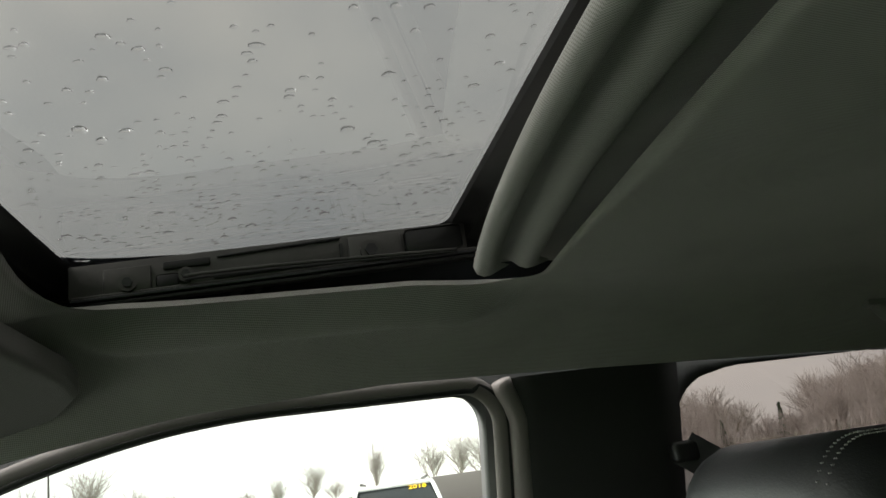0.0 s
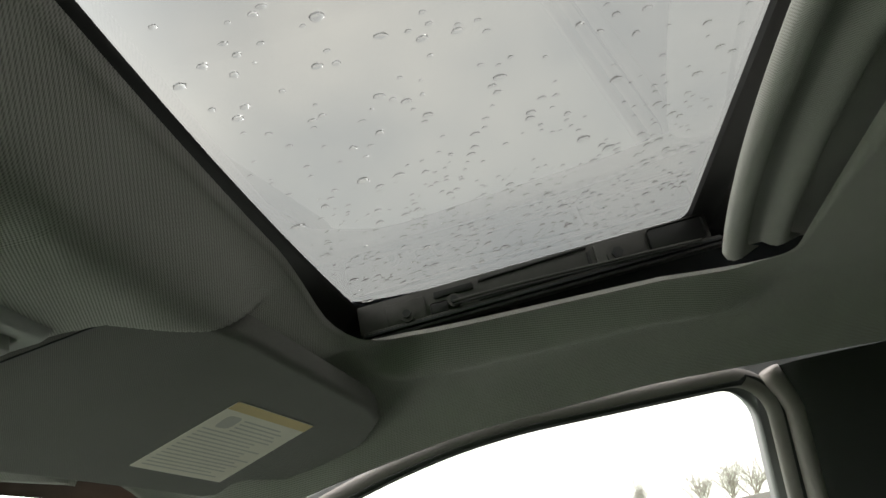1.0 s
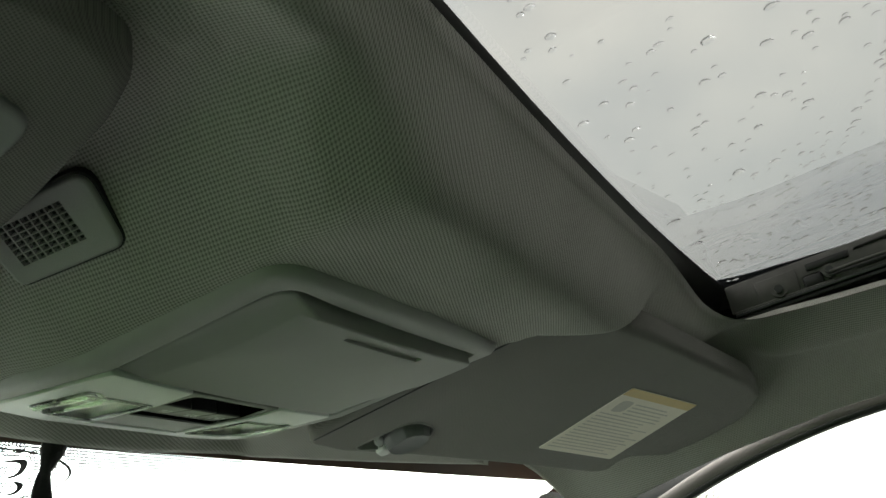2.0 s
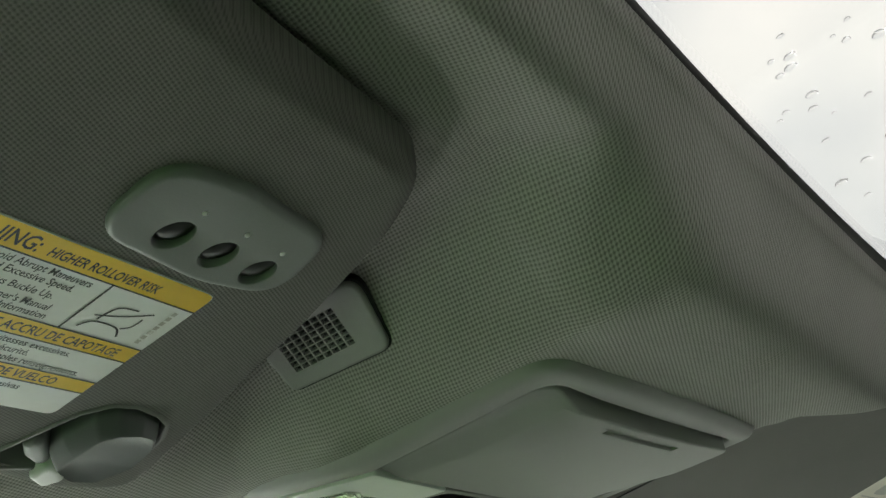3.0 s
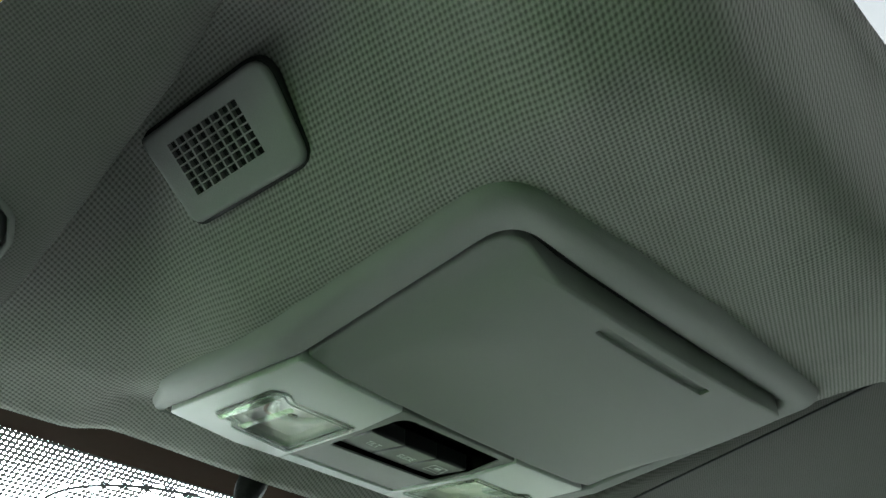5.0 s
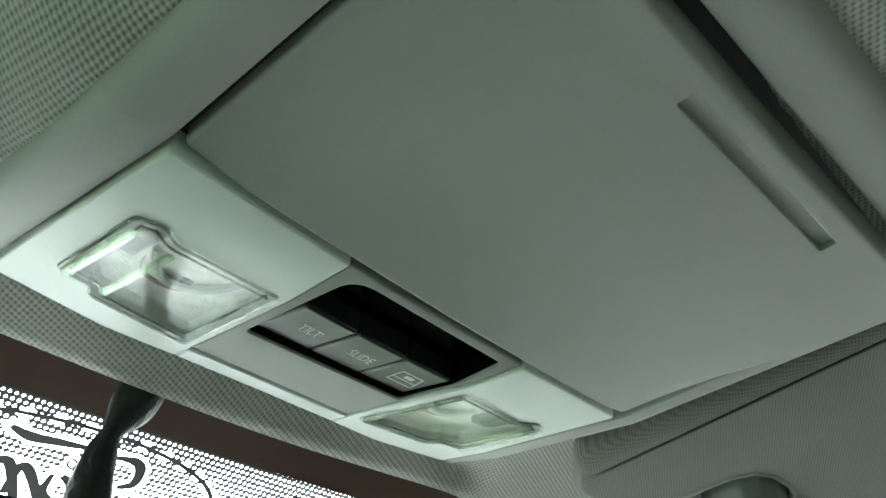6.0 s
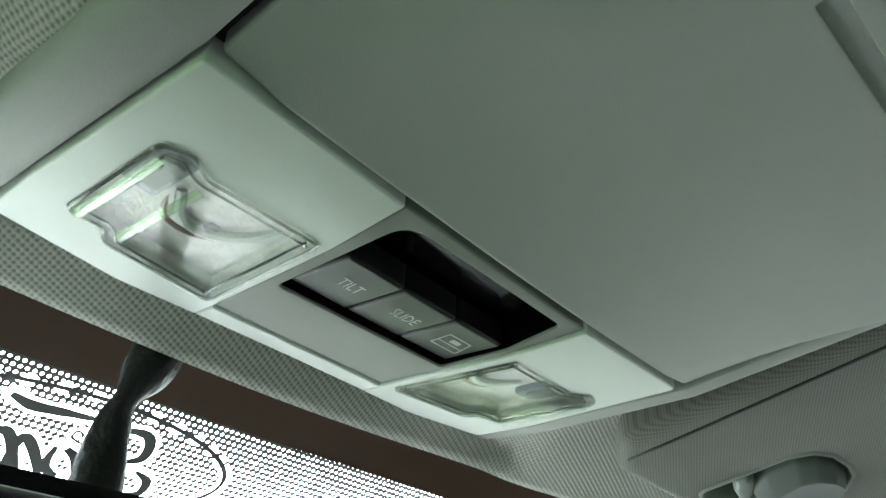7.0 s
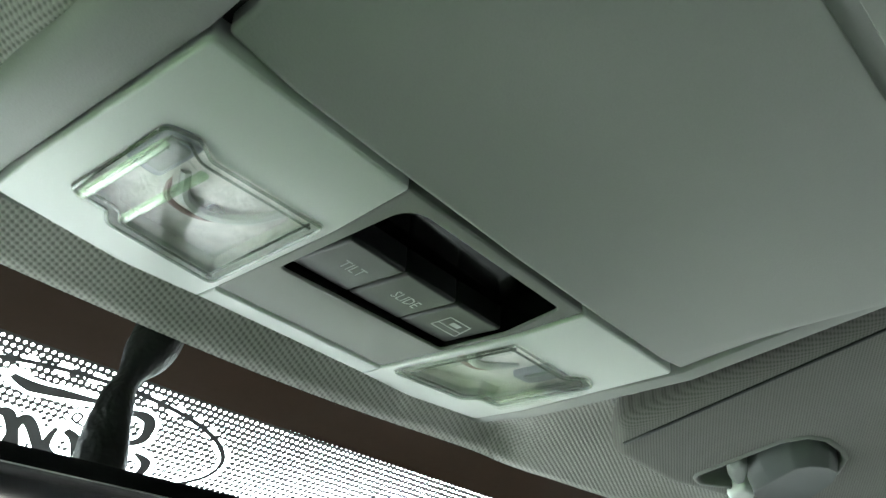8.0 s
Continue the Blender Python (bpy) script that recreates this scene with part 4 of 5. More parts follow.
bm = plate(door_line, flat, 0.012, 0.0013, holes=[(slit, 0.0020, True, 0.0003)], seg=5)
for cut in [-0.0925 + 0.0018 * k for k in range(13)] + [0.084 + 0.002 * k for k in range(7)] + [-0.05, 0.0, 0.045]:
    bmesh.ops.bisect_plane(bm, geom=bm.verts[:] + bm.edges[:] + bm.faces[:], plane_co=(cut, 0, 0), plane_no=(1, 0, 0))
for cut in [-0.10 + 0.01 * k for k in range(10)]:
    bmesh.ops.bisect_plane(bm, geom=bm.verts[:] + bm.edges[:] + bm.faces[:], plane_co=(0, cut, 0), plane_no=(0, 1, 0))
for v in bm.verts:
    v.co = on_door(*v.co)
cpart("door", bm, PLASTIC, "grey hinged lid of the glasses holder, with a sunk finger slot")

# lamp bezels and the pale front strip
lens_l = rounded([(-0.0875, 0.0265), (-0.0795, 0.0240), (-0.0735, 0.0280), (-0.0405, 0.0268), (-0.0378, 0.0780), (-0.0735, 0.0752), (-0.0768, 0.0692), (-0.0870, 0.0688)], [0.004, 0.003, 0.004, 0.002, 0.003, 0.005, 0.002, 0.003], 5)
lens_r = [Vector((-p.x, p.y)) for p in reversed(lens_l)]
bez_l = rounded([(-0.0950, 0.0004), (-0.0388, 0.0006), (-0.0376, 0.0270), (-0.0352, 0.0800), (-0.0352, 0.0888), (-0.0600, 0.0905), (-0.0975, 0.0870), (-0.0980, 0.0640)], [0.002, 0.001, 0, 0, 0, 0.03, 0.003, 0.004], 4)
bez_r = [Vector((-p.x, p.y)) for p in reversed(bez_l)]
for bz, ln, nm in ((bez_l, lens_l, "driver"), (bez_r, lens_r, "passenger")):
    lamp = cpart("lamp_bezel", plate(bz, on_console, 0.011, 0.0008, holes=[(ln, 0.0105, False, 0.0002)], low=-0.0012), PLASTIC_PALE, "pale grey map lamp bezel")
    # clear lens: raised rim, sunken window
    bm = plate(inset(ln, 0.0004), on_console, 0.0030, 0.0007, holes=[(inset(ln, 0.0038), 0.0016, True, 0.0006)], low=-0.0016, back=True)
    part("lens", bm, LENS_CLEAR, lamp, "clear moulded plastic lens", smooth=30)
    # reflector bowl behind the lens
    bm = bmesh.new()
    rim = loop(bm, inset(ln, 0.0006), 0.0028, on_console)
    flr = loop(bm, inset(ln, 0.0020), 0.0056, on_console)
    bridge(bm, rim, flr)
    fill(bm, flr)
    part("reflector", bm, REFLECTOR, lamp, "crinkled silvery reflector", smooth=60)
    # glinting moulded edges of the lens
    for d, w, r in ((0.0006, -0.0016, 0.0005), (0.0036, -0.0013, 0.0004)):
        ringline = [on_console(p.x, p.y, w) for p in inset(ln, d)]
        part("lens_edge", sweep(ringline + ringline[:1], tube_profile(r, r, 6)), LENS_EDGE, lamp, smooth=180)
    sgn = 1 if nm == "passenger" else -1
    # raised block over the switch end, with prism bars along it
    block = rounded([(sgn * 0.0862, 0.0278), (sgn * 0.0725, 0.0290), (sgn * 0.0715, 0.0680), (sgn * 0.0862, 0.0680)][::-sgn], [0.003, 0.003, 0.002, 0.002], 4)
    part("lens_block", plate(block, on_console, 0.0020, 0.0009, holes=[(inset(block, 0.0030), 0.0010, True, 0.0004)], low=-0.0034), LENS_CLEAR, lamp, "raised clear block of the lens", smooth=30)
    # the driver's bars are tinted green, standing in for green reflected light
    for xa, xb, ya, yb in ((0.0856, 0.0832, 0.0300, 0.0660), (0.0738, 0.0716, 0.0320, 0.0665)):
        bar = plate(rect(min(sgn * xa, sgn * xb), ya, max(sgn * xa, sgn * xb), yb), on_console, 0.0016, 0.0007, low=-0.0042, back=True)
        part("lens_prism", bar, PRISM_GREENLIT if nm == "driver" else LENS_CLEAR, lamp, "clear prism bar on the lens")
    # bulb holder, bulb and wires seen through the lens
    b0 = plate(rounded([(sgn * 0.0835, 0.0320), (sgn * 0.0735, 0.0325), (sgn * 0.0735, 0.0520), (sgn * 0.0835, 0.0515)][::-sgn], 0.002, 3), on_console, 0.004, 0.0008, low=0.0032)
    socket = part("bulb_socket", b0, SOCKET, lamp, "blue-grey bulb socket")
    b0 = plate(rounded([(sgn * 0.0820, 0.0345), (sgn * 0.0750, 0.0350), (sgn * 0.0750, 0.0485), (sgn * 0.0820, 0.0480)][::-sgn], 0.0015, 3), on_console, 0.002, 0.0005, low=0.0024)
    part("socket_window", b0, PLASTIC_POD, socket, "dark socket window")
    line = spline([on_console(sgn * 0.070, 0.046, 0.0062), on_console(sgn * 0.064, 0.055, 0.0050), on_console(sgn * 0.056, 0.056, 0.0046), on_console(sgn * 0.048, 0.049, 0.0050), on_console(sgn * 0.044, 0.038, 0.0062)], 8)
    part("bulb", sweep(line, tube_profile(0.0016, 0.0016, 8)), PLASTIC_PALE, lamp, "thin tubular bulb")
    line = spline([on_console(sgn * 0.071, 0.050, 0.0068), on_console(sgn * 0.066, 0.060, 0.0060), on_console(sgn * 0.056, 0.061, 0.0060), on_console(sgn * 0.046, 0.053, 0.0070)], 8)
    part("wire", sweep(line, tube_profile(0.0011, 0.0011, 8)), WIRE_RED, lamp, "reddish wire")
    b0 = plate(rounded([(sgn * 0.0575, 0.0520), (sgn * 0.0535, 0.0520), (sgn * 0.0535, 0.0600), (sgn * 0.0575, 0.0600)][::-sgn], 0.0012, 3), on_console, 0.004, 0.0008, low=0.0046)
    part("bulb_clip", b0, METAL_DULL, lamp, "small metal bulb clip")
    for k in range(4):
        a0 = 0.0402 + 0.0014 * k
        bar = plate(rect(sgn * a0 - 0.0004, 0.0300, sgn * a0 + 0.0004, 0.0745), on_console, 0.0008, 0.0002, low=-0.0021)
        part("lens_step", bar, LENS_CLEAR, lamp)
front_line = rounded([(-0.0350, 0.0802), (0.0350, 0.0802), (0.0350, 0.0888), (0.0, 0.0880), (-0.0350, 0.0888)], [0, 0, 0, 0.03, 0], 4)
cpart("front_strip", plate(front_line, on_console, 0.010, 0.0010, low=-0.0012), PLASTIC_PALE, "pale grey front strip")

# switch panel
panel_line = rounded([(-0.0384, 0.0010), (0.0384, 0.0010), (0.0372, 0.0270), (0.0348, 0.0798), (-0.0348, 0.0798), (-0.0372, 0.0270)], [0.001, 0.001, 0, 0.001, 0.001, 0], 3)
pocket = rounded([(-0.0330, 0.0052), (0.0322, 0.0052), (0.0350, 0.0270), (0.0345, 0.0525), (-0.0322, 0.0545)], [0.008, 0.003, 0.004, 0.002, 0.002], 6)
panel = cpart("switch_panel", plate(panel_line, on_console, 0.010, 0.0008, holes=[(pocket, 0.0011, False, 0.0005)], low=-0.0003), PLASTIC_DARKER, "grey switch panel")
bm = bmesh.new()
rim = loop(bm, inset(pocket, 0.0), 0.0007, on_console)
bottom = loop(bm, inset(pocket, 0.0004), 0.0100, on_console)
bridge(bm, rim, bottom)
fill(bm, bottom)
part("switch_pocket", bm, BLACK_GLOSS, panel, "glossy black switch recess")
for k, text in enumerate(("TILT", "SLIDE", "")):
    x0, x1 = -0.0316 + k * 0.0217, -0.0316 + k * 0.0217 + 0.0213
    key = rounded([(x0, 0.0268), (x1, 0.0268), (x1 + 0.0014, 0.0524 - 0.0006 * k), (x0 + 0.0012, 0.0530 - 0.0006 * k)], 0.0014, 4)

    def on_key(x, y, w):
        return on_console(x, y, w + 0.0016 - 0.0016 * smooth01((0.0528 - y) / 0.012) + 0.0007 * math.sin((y - 0.028) * 300) * 0.4)

    button = part("button", plate(key, on_key, 0.008, 0.0013, low=0.0006), BUTTON_BLACK, panel, "soft black sunroof button")
    if text:
        words(text, 0.0058, LEGEND, button, lambda a, b, w: on_key(x0 + 0.0112 + a, 0.0398 - b, w), 0, 0, 0.0, "legend", 0.72, 0.0003, "CENTER")
    else:
        frame_pts = [(x0 + 0.0060, 0.0345), (x0 + 0.0155, 0.0345), (x0 + 0.0168, 0.0420), (x0 + 0.0055, 0.0420), (x0 + 0.0060, 0.0345)]
        for a, b in zip(frame_pts, frame_pts[1:]):
            ribbon([a, tuple((Vector(a) + Vector(b)) / 2), b], (0.0005, 0.0005), 0.0004, "icon_line", LEGEND, button, on_key)
        ribbon([(x0 + 0.0056, 0.0392), (x0 + 0.0110, 0.0392), (x0 + 0.0164, 0.0392)], (0.0004, 0.0004), 0.0004, "icon_line", LEGEND, button, on_key)
        strip("icon_patch", rect(x0 + 0.0092, 0.0360, x0 + 0.0132, 0.0380), on_key, LEGEND, button, 0.0004)


# ---- sun visors ----
def on_pass_visor(x, y, w):
    return Vector((x, y, 1.553 - 0.12 * (x - 0.4) - 0.17 * (y + 0.15) + w))


def on_drive_visor(x, y, w):
    return Vector((x, y, 1.5745 + 0.08 * (x + 0.246) - 0.24 * (y + 0.07) + w))


CLIP_HOLLOW = [(-0.008, 0.0335), (-0.008, -0.005), (-0.004, -0.0145), (0.004, -0.0195), (0.016, -0.0210), (0.024, -0.0200), (0.0325, -0.0135), (0.0395, -0.001), (0.0370, 0.014), (0.028, 0.0195), (0.010, 0.0265), (-0.001, 0.0340)]
CLIP_FOOT = [(0.004, 0.016), (0.0005, 0.008), (-0.0005, -0.006), (0.004, -0.0135), (0.014, -0.0175), (0.023, -0.0182), (0.0318, -0.0128), (0.0385, -0.001), (0.0362, 0.015), (0.025, 0.0205)]
CLIP_TOP = [(0.012, 0.0170), (0.010, 0.008), (0.0068, -0.004), (0.0095, -0.0100), (0.016, -0.0150), (0.0225, -0.0165), (0.0295, -0.0115), (0.0358, 0.000), (0.0340, 0.0145), (0.025, 0.0190)]
CLIP_NECK = [(-0.0070, 0.0130), (-0.0020, 0.0120), (0.0050, 0.0150), (0.0120, 0.0195), (0.0100, 0.0240), (0.0010, 0.0225), (-0.0060, 0.0185)]
CLIP_HOOK = [(0.0100, 0.0190), (0.0190, 0.0180), (0.0270, 0.0225), (0.0240, 0.0310), (0.0130, 0.0290)]


def clip_spot(pts, cx, cy, r, turn):
    c, q = math.cos(radians(turn)), math.sin(radians(turn))
    return rounded([(cx + c * a - q * b, cy + q * a + c * b) for a, b in pts], r, 5)


def visor_clip(parent, surf, cx, cy, turn):
    """A flat-topped tongue rising out of a scooped hollow, with a pale neck and hook at the visor's edge."""
    rim = clip_spot(CLIP_HOLLOW, cx, cy, 0.005, turn)
    bm = bmesh.new()
    rings = [loop(bm, inset(rim, d), w, surf) for d, w in ((-0.0020, -0.0001), (-0.0014, -0.0008), (-0.0005, -0.0009), (0.0002, -0.0003), (0.0006, 0.0030), (0.0014, 0.0085))]
    for a, b in zip(rings, rings[1:]):
        bridge(bm, a, b)
    fill(bm, rings[-1])
    part("clip_well", bm, PLASTIC_DARKER, parent, "scooped plastic hollow round the clip", smooth=50)
    foot, top = clip_spot(CLIP_FOOT, cx, cy, 0.004, turn), clip_spot(CLIP_TOP, cx, cy, 0.004, turn)
    bm = bmesh.new()
    rings = [loop(bm, [a.lerp(b, f) for a, b in zip(foot, top)], w, surf) for f, w in ((0.0, 0.0084), (0.0, 0.0020), (0.10, 0.0000), (0.45, -0.0026), (0.80, -0.0046), (0.93, -0.0052), (1.0, -0.0054), (1.08, -0.0053))]
    for a, b in zip(rings, rings[1:]):
        bridge(bm, a, b)
    fill(bm, rings[-1])
    part("clip", bm, CLIP_GREY, parent, "grey plastic visor clip", smooth=60)
    part("clip_neck", plate(clip_spot(CLIP_NECK, cx, cy, 0.0024, turn), surf, 0.0090, 0.0026, low=-0.0016, seg=5), PLASTIC_POD, parent, "pale neck of the clip", smooth=60)
    part("clip_hook", plate(clip_spot(CLIP_HOOK, cx, cy, 0.0035, turn), surf, 0.0075, 0.0026, low=-0.0036, seg=5), PLASTIC_PALE, parent, "pale hook under the clip", smooth=60)


pass_line = rounded([(0.136, -0.166), (0.237, -0.202), (0.458, -0.252), (0.507, -0.2545), (0.562, -0.226), (0.588, -0.150), (0.572, -0.130), (0.520, -0.100), (0.540, -0.072), (0.520, -0.058),
                     (0.375, -0.015), (0.232, 0.031), (0.186, 0.050), (0.150, 0.055), (0.133, 0.042)],
                    [0.02, 0.1, 0.1, 0.03, 0.03, 0.025, 0.02, 0.012, 0.015, 0.02, 0.1, 0.1, 0.02, 0.010, 0.012], 6)
visor = thing("sun_visor", "grey cloth passenger sun visor folded up, with a cream airbag label", "sun visor", on_pass_visor(0.35, -0.1, 0.02), "sun visors")


def vsurf(f, origin):
    return lambda x, y, w: f(x, y, w) - origin


ps = vsurf(on_pass_visor, visor.location)
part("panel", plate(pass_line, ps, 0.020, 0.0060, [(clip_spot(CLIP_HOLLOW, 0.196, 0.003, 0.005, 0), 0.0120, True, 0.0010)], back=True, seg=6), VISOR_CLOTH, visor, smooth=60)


# a sewn seam along the visor's inner end
seam = [ps(0.1435 - 0.002 * k / 12, 0.046 - 0.200 * k / 12, -0.0002) for k in range(13)]
part("edge_seam", sweep(seam, tube_profile(0.0010, 0.0006, 6)), RUBBER, visor, "dark seam along the end", smooth=180)
label_q = [Vector(p) for p in ((0.327, -0.1625), (0.446, -0.197), (0.4985, -0.0885), (0.3695, -0.0535))]
paper = part("label", plate(rounded(label_q, 0.002, 3), ps, 0.0005, 0.0001, low=-0.0004), LABEL_CREAM, visor, "cream paper airbag label")


def on_label(u, v, w):
    a, b = label_q[0].lerp(label_q[1], u), label_q[3].lerp(label_q[2], u)
    p = a.lerp(b, v)
    return ps(p.x, p.y, w)


strip("label_band", rect(0.0, 0.0, 1.0, 0.10), on_label, LABEL_AMBER, paper, -0.0006)
rng = random.Random(3)
for k in range(17):
    v = 0.17 + 0.047 * k
    indent = 0.30 if k < 4 else 0.05
    strip("print_line", rect(indent, v, rng.uniform(0.72, 0.95), v + 0.016), on_label, INK_GREY, paper, -0.0006)
strip("print_mark", rounded([(0.10, 0.16), (0.26, 0.15), (0.27, 0.31), (0.12, 0.33)], 0.05, 4), on_label, INK_GREY, paper, -0.0006)
visor_clip(visor, ps, 0.196, 0.003, 0)

drive_line = rounded([(-0.2140, -0.1365), (-0.2030, -0.112), (-0.1940, -0.060), (-0.1885, 0.0), (-0.184, 0.064), (-0.222, 0.064), (-0.30, 0.036), (-0.42, -0.010), (-0.55, -0.08),
                      (-0.585, -0.15), (-0.560, -0.225), (-0.45, -0.182), (-0.321, -0.1500), (-0.275, -0.1440)],
                     [0.022, 0.05, 0.1, 0.1, 0.016, 0.02, 0.1, 0.1, 0.03, 0.03, 0.03, 0.1, 0.1, 0.1], 6)
dvisor = thing("sun_visor", "grey cloth driver sun visor with garage buttons and yellow warning label", "sun visor", on_drive_visor(-0.38, -0.08, 0.02), "sun visors")
ds = vsurf(on_drive_visor, dvisor.location)
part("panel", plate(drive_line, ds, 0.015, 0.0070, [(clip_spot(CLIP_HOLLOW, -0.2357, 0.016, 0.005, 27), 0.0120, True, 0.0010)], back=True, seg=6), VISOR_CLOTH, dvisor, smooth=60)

# garage door opener pod
pod_line = rounded([(-0.2915, -0.0790), (-0.2890, -0.1095), (-0.2620, -0.1105), (-0.2240, -0.1030), (-0.2225, -0.0735), (-0.2520, -0.0710)],
                   [0.012, 0.014, 0.05, 0.013, 0.014, 0.05], 8)
eyes = [(-0.2710, -0.0868), (-0.2540, -0.0846), (-0.2370, -0.0824)]
holes = [(oval(x, y, 0.0050, 0.0064, 0.4, 20), 0.0034, True, 0.0004) for x, y in eyes]
pod = part("opener_pod", plate(pod_line, ds, 0.006, 0.0022, holes=holes, low=-0.0030), PLASTIC_POD, dvisor, "dark grey plastic opener pod", smooth=50)
for x, y in eyes:
    bm = bmesh.new()
    prev = None
    for k in range(5):
        a = math.pi / 2 * k / 4.5
        ring = loop(bm, oval(x, y, 0.0048 * math.cos(a), 0.0061 * math.cos(a), 0.4, 20), 0.0002 - 0.0018 * math.sin(a), ds)
        if prev:
            bridge(bm, prev, ring)
        prev = ring
    fill(bm, prev)
    part("button", bm, grained("pod_button", (0.022, 0.026, 0.024), 0.28, 0.1, depth=0) if x < -0.27 else bpy.data.materials["pod_button"], pod, "domed dark button", smooth=180)
for x, y in ((-0.2690, -0.0980), (-0.2520, -0.0955), (-0.2360, -0.0930)):
    bm = bmesh.new()
    prev = None
    for k in range(4):
        a = math.pi / 2 * k / 3.3
        ring = loop(bm, oval(x, y, 0.0010 * math.cos(a), 0.0010 * math.cos(a), 0, 10), -0.0029 - 0.0007 * math.sin(a), ds)
        if prev:
            bridge(bm, prev, ring)
        prev = ring
    fill(bm, prev)
    part("indicator", bm, PLASTIC_PALE, pod, "tiny round indicator")

# warning label in three languages
LO, LR, LD = Vector((-0.2390, -0.0649)), Vector((0.9921, 0.1255)), Vector((-0.1510, 0.9885))


def on_warn(a, b, w):
    p = LO + LR * a + LD * b
    return ds(p.x, p.y, w)


warn_line = rounded([(-0.125, 0.0), (0.0, 0.0), (0.0, 0.0752), (-0.125, 0.0752)], 0.0035, 5)
warn = part("label", plate(warn_line, on_warn, 0.0005, 0.0001, low=-0.0004), LABEL_WHITE, dvisor, "white and yellow rollover warning label")
strip("yellow_band", rounded([(-0.1248, 0.0002), (-0.0002, 0.0002), (-0.0002, 0.0098), (-0.1248, 0.0098)], [0.0035, 0.0035, 0, 0], 5), on_warn, LABEL_YELLOW, warn, -0.0005)
for b0, b1 in ((0.0330, 0.0407), (0.0540, 0.0607)):
    strip("yellow_band", rect(-0.1248, b0, -0.0002, b1), on_warn, LABEL_YELLOW, warn, -0.0005)
for b in (0.0098, 0.0330, 0.0407, 0.0540, 0.0607):
    strip("rule_line", rect(-0.1248, b - 0.0003, -0.0002, b + 0.0003), on_warn, INK, warn, -0.00056)
strip("rule_line", rect(-0.0318, 0.0098, -0.0311, 0.0330), on_warn, INK, warn, -0.00056)


def say(text, a, b, size, squeeze=0.74, align="LEFT", bold=0.00008):
    words(text, size, INK, warn, lambda u, v, w: on_warn(a + u, b - v, w), 0, 0, 0.0, "lettering", squeeze, -0.00056, align, bold * 0.5)


say("WARNING:", -0.0584, 0.0078, 0.0080, 0.68, "RIGHT", 0.00022)
say("HIGHER ROLLOVER RISK", -0.0181, 0.0076, 0.0054, 0.63, "RIGHT", 0.00016)
for text, a, b in (("Avoid Abrupt Maneuvers", -0.0365, 0.0138), ("and Excessive Speed.", -0.0395, 0.0177), ("Always Buckle Up.", -0.0420, 0.0226),
                   ("See Owner's Manual", -0.0395, 0.0275), ("for Further Information", -0.0378, 0.0313)):
    say(text, a, b, 0.0042, 0.75, "RIGHT")
say("RISQUE ACCRU DE CAPOTAGE", -0.0060, 0.0391, 0.0058, 0.66, "RIGHT", 0.00014)
for text, a, b in (("et les vitesses excessives.", -0.0185, 0.0446), ("mesure de s\u00e9curit\u00e9.", -0.0298, 0.0486), ("plus amples renseignements.", -0.0091, 0.0526)):
    say(text, a, b, 0.0042, 0.76, "RIGHT")
say("RIESGO DE VUELCO", -0.0125, 0.0594, 0.0056, 0.70, "RIGHT", 0.00014)
for text, a, b in (("excesivas", -0.0205, 0.0652), ("seguridad", -0.0260, 0.0691), ("usuario", -0.0257, 0.0730)):
    say(text, a, b, 0.0042, 0.78, "RIGHT")
# plain seat and belt symbol, and a line of print that cannot be read
ribbon([(-0.0275, 0.0300), (-0.0245, 0.0262), (-0.0165, 0.0262), (-0.0130, 0.0300)], (0.0007, 0.0007), -0.00056, "symbol_line", INK, warn, on_warn)
ribbon([(-0.0265, 0.0235), (-0.0180, 0.0205), (-0.0105, 0.0160)], (0.0007, 0.0007), -0.00056, "symbol_line", INK, warn, on_warn)
ribbon([(-0.0245, 0.0250), (-0.0225, 0.0180), (-0.0160, 0.0165)], (0.0007, 0.0007), -0.00056, "symbol_line", INK, warn, on_warn)
ribbon([(-0.0120, 0.0195), (-0.0125, 0.0240), (-0.0150, 0.0262)], (0.0007, 0.0007), -0.00056, "symbol_line", INK, warn, on_warn)
for k in range(7):
    strip("print_mark", rect(-0.0058, 0.0122 + 0.0027 * k, -0.0042, 0.0141 + 0.0027 * k), on_warn, INK_GREY, warn, -0.00056)
visor_clip(dvisor, ds, -0.2357, 0.016, 27)


# ---- microphone vent ----
def on_vent(x, y, w):
    """The grille lies on the sloping flank of the bulge."""
    return Vector((x, y, 1.5822 - 0.6 * (x + 0.1466) - 0.18 * (y + 0.0568))) + Vector((0.5, 0.15, 0.83)) * w


vent = thing("roof_vent", "grey plastic microphone grille set into the headliner beside the visor", "vent grille", on_vent(-0.165, -0.04, 0))
vs = vsurf(on_vent, vent.location)
vent_line = rounded([(-0.1448, -0.0587), (-0.1525, -0.0072), (-0.1815, -0.0105), (-0.1748, -0.0675)], [0.006, 0.004, 0.003, 0.007], 6)
slots = []
for i in range(8):
    for j in range(7):
        corner = Vector((-0.1548, -0.0476)) + Vector((-0.0005, 0.0040)) * i + Vector((-0.0024, -0.0004)) * j
        du, dv = Vector((-0.0005, 0.0040)) * 0.80, Vector((-0.0024, -0.0004)) * 0.80
        slots.append(([corner, corner + du, corner + du + dv, corner + dv], 0.0040, False, 0.0001))
part("cover", plate(vent_line, vs, 0.006, 0.0016, holes=slots), PLASTIC, vent, "ribbed grey plastic cover", smooth=30)
bm = bmesh.new()
fill(bm, loop(bm, inset(vent_line, 0.003), 0.0046, vs))
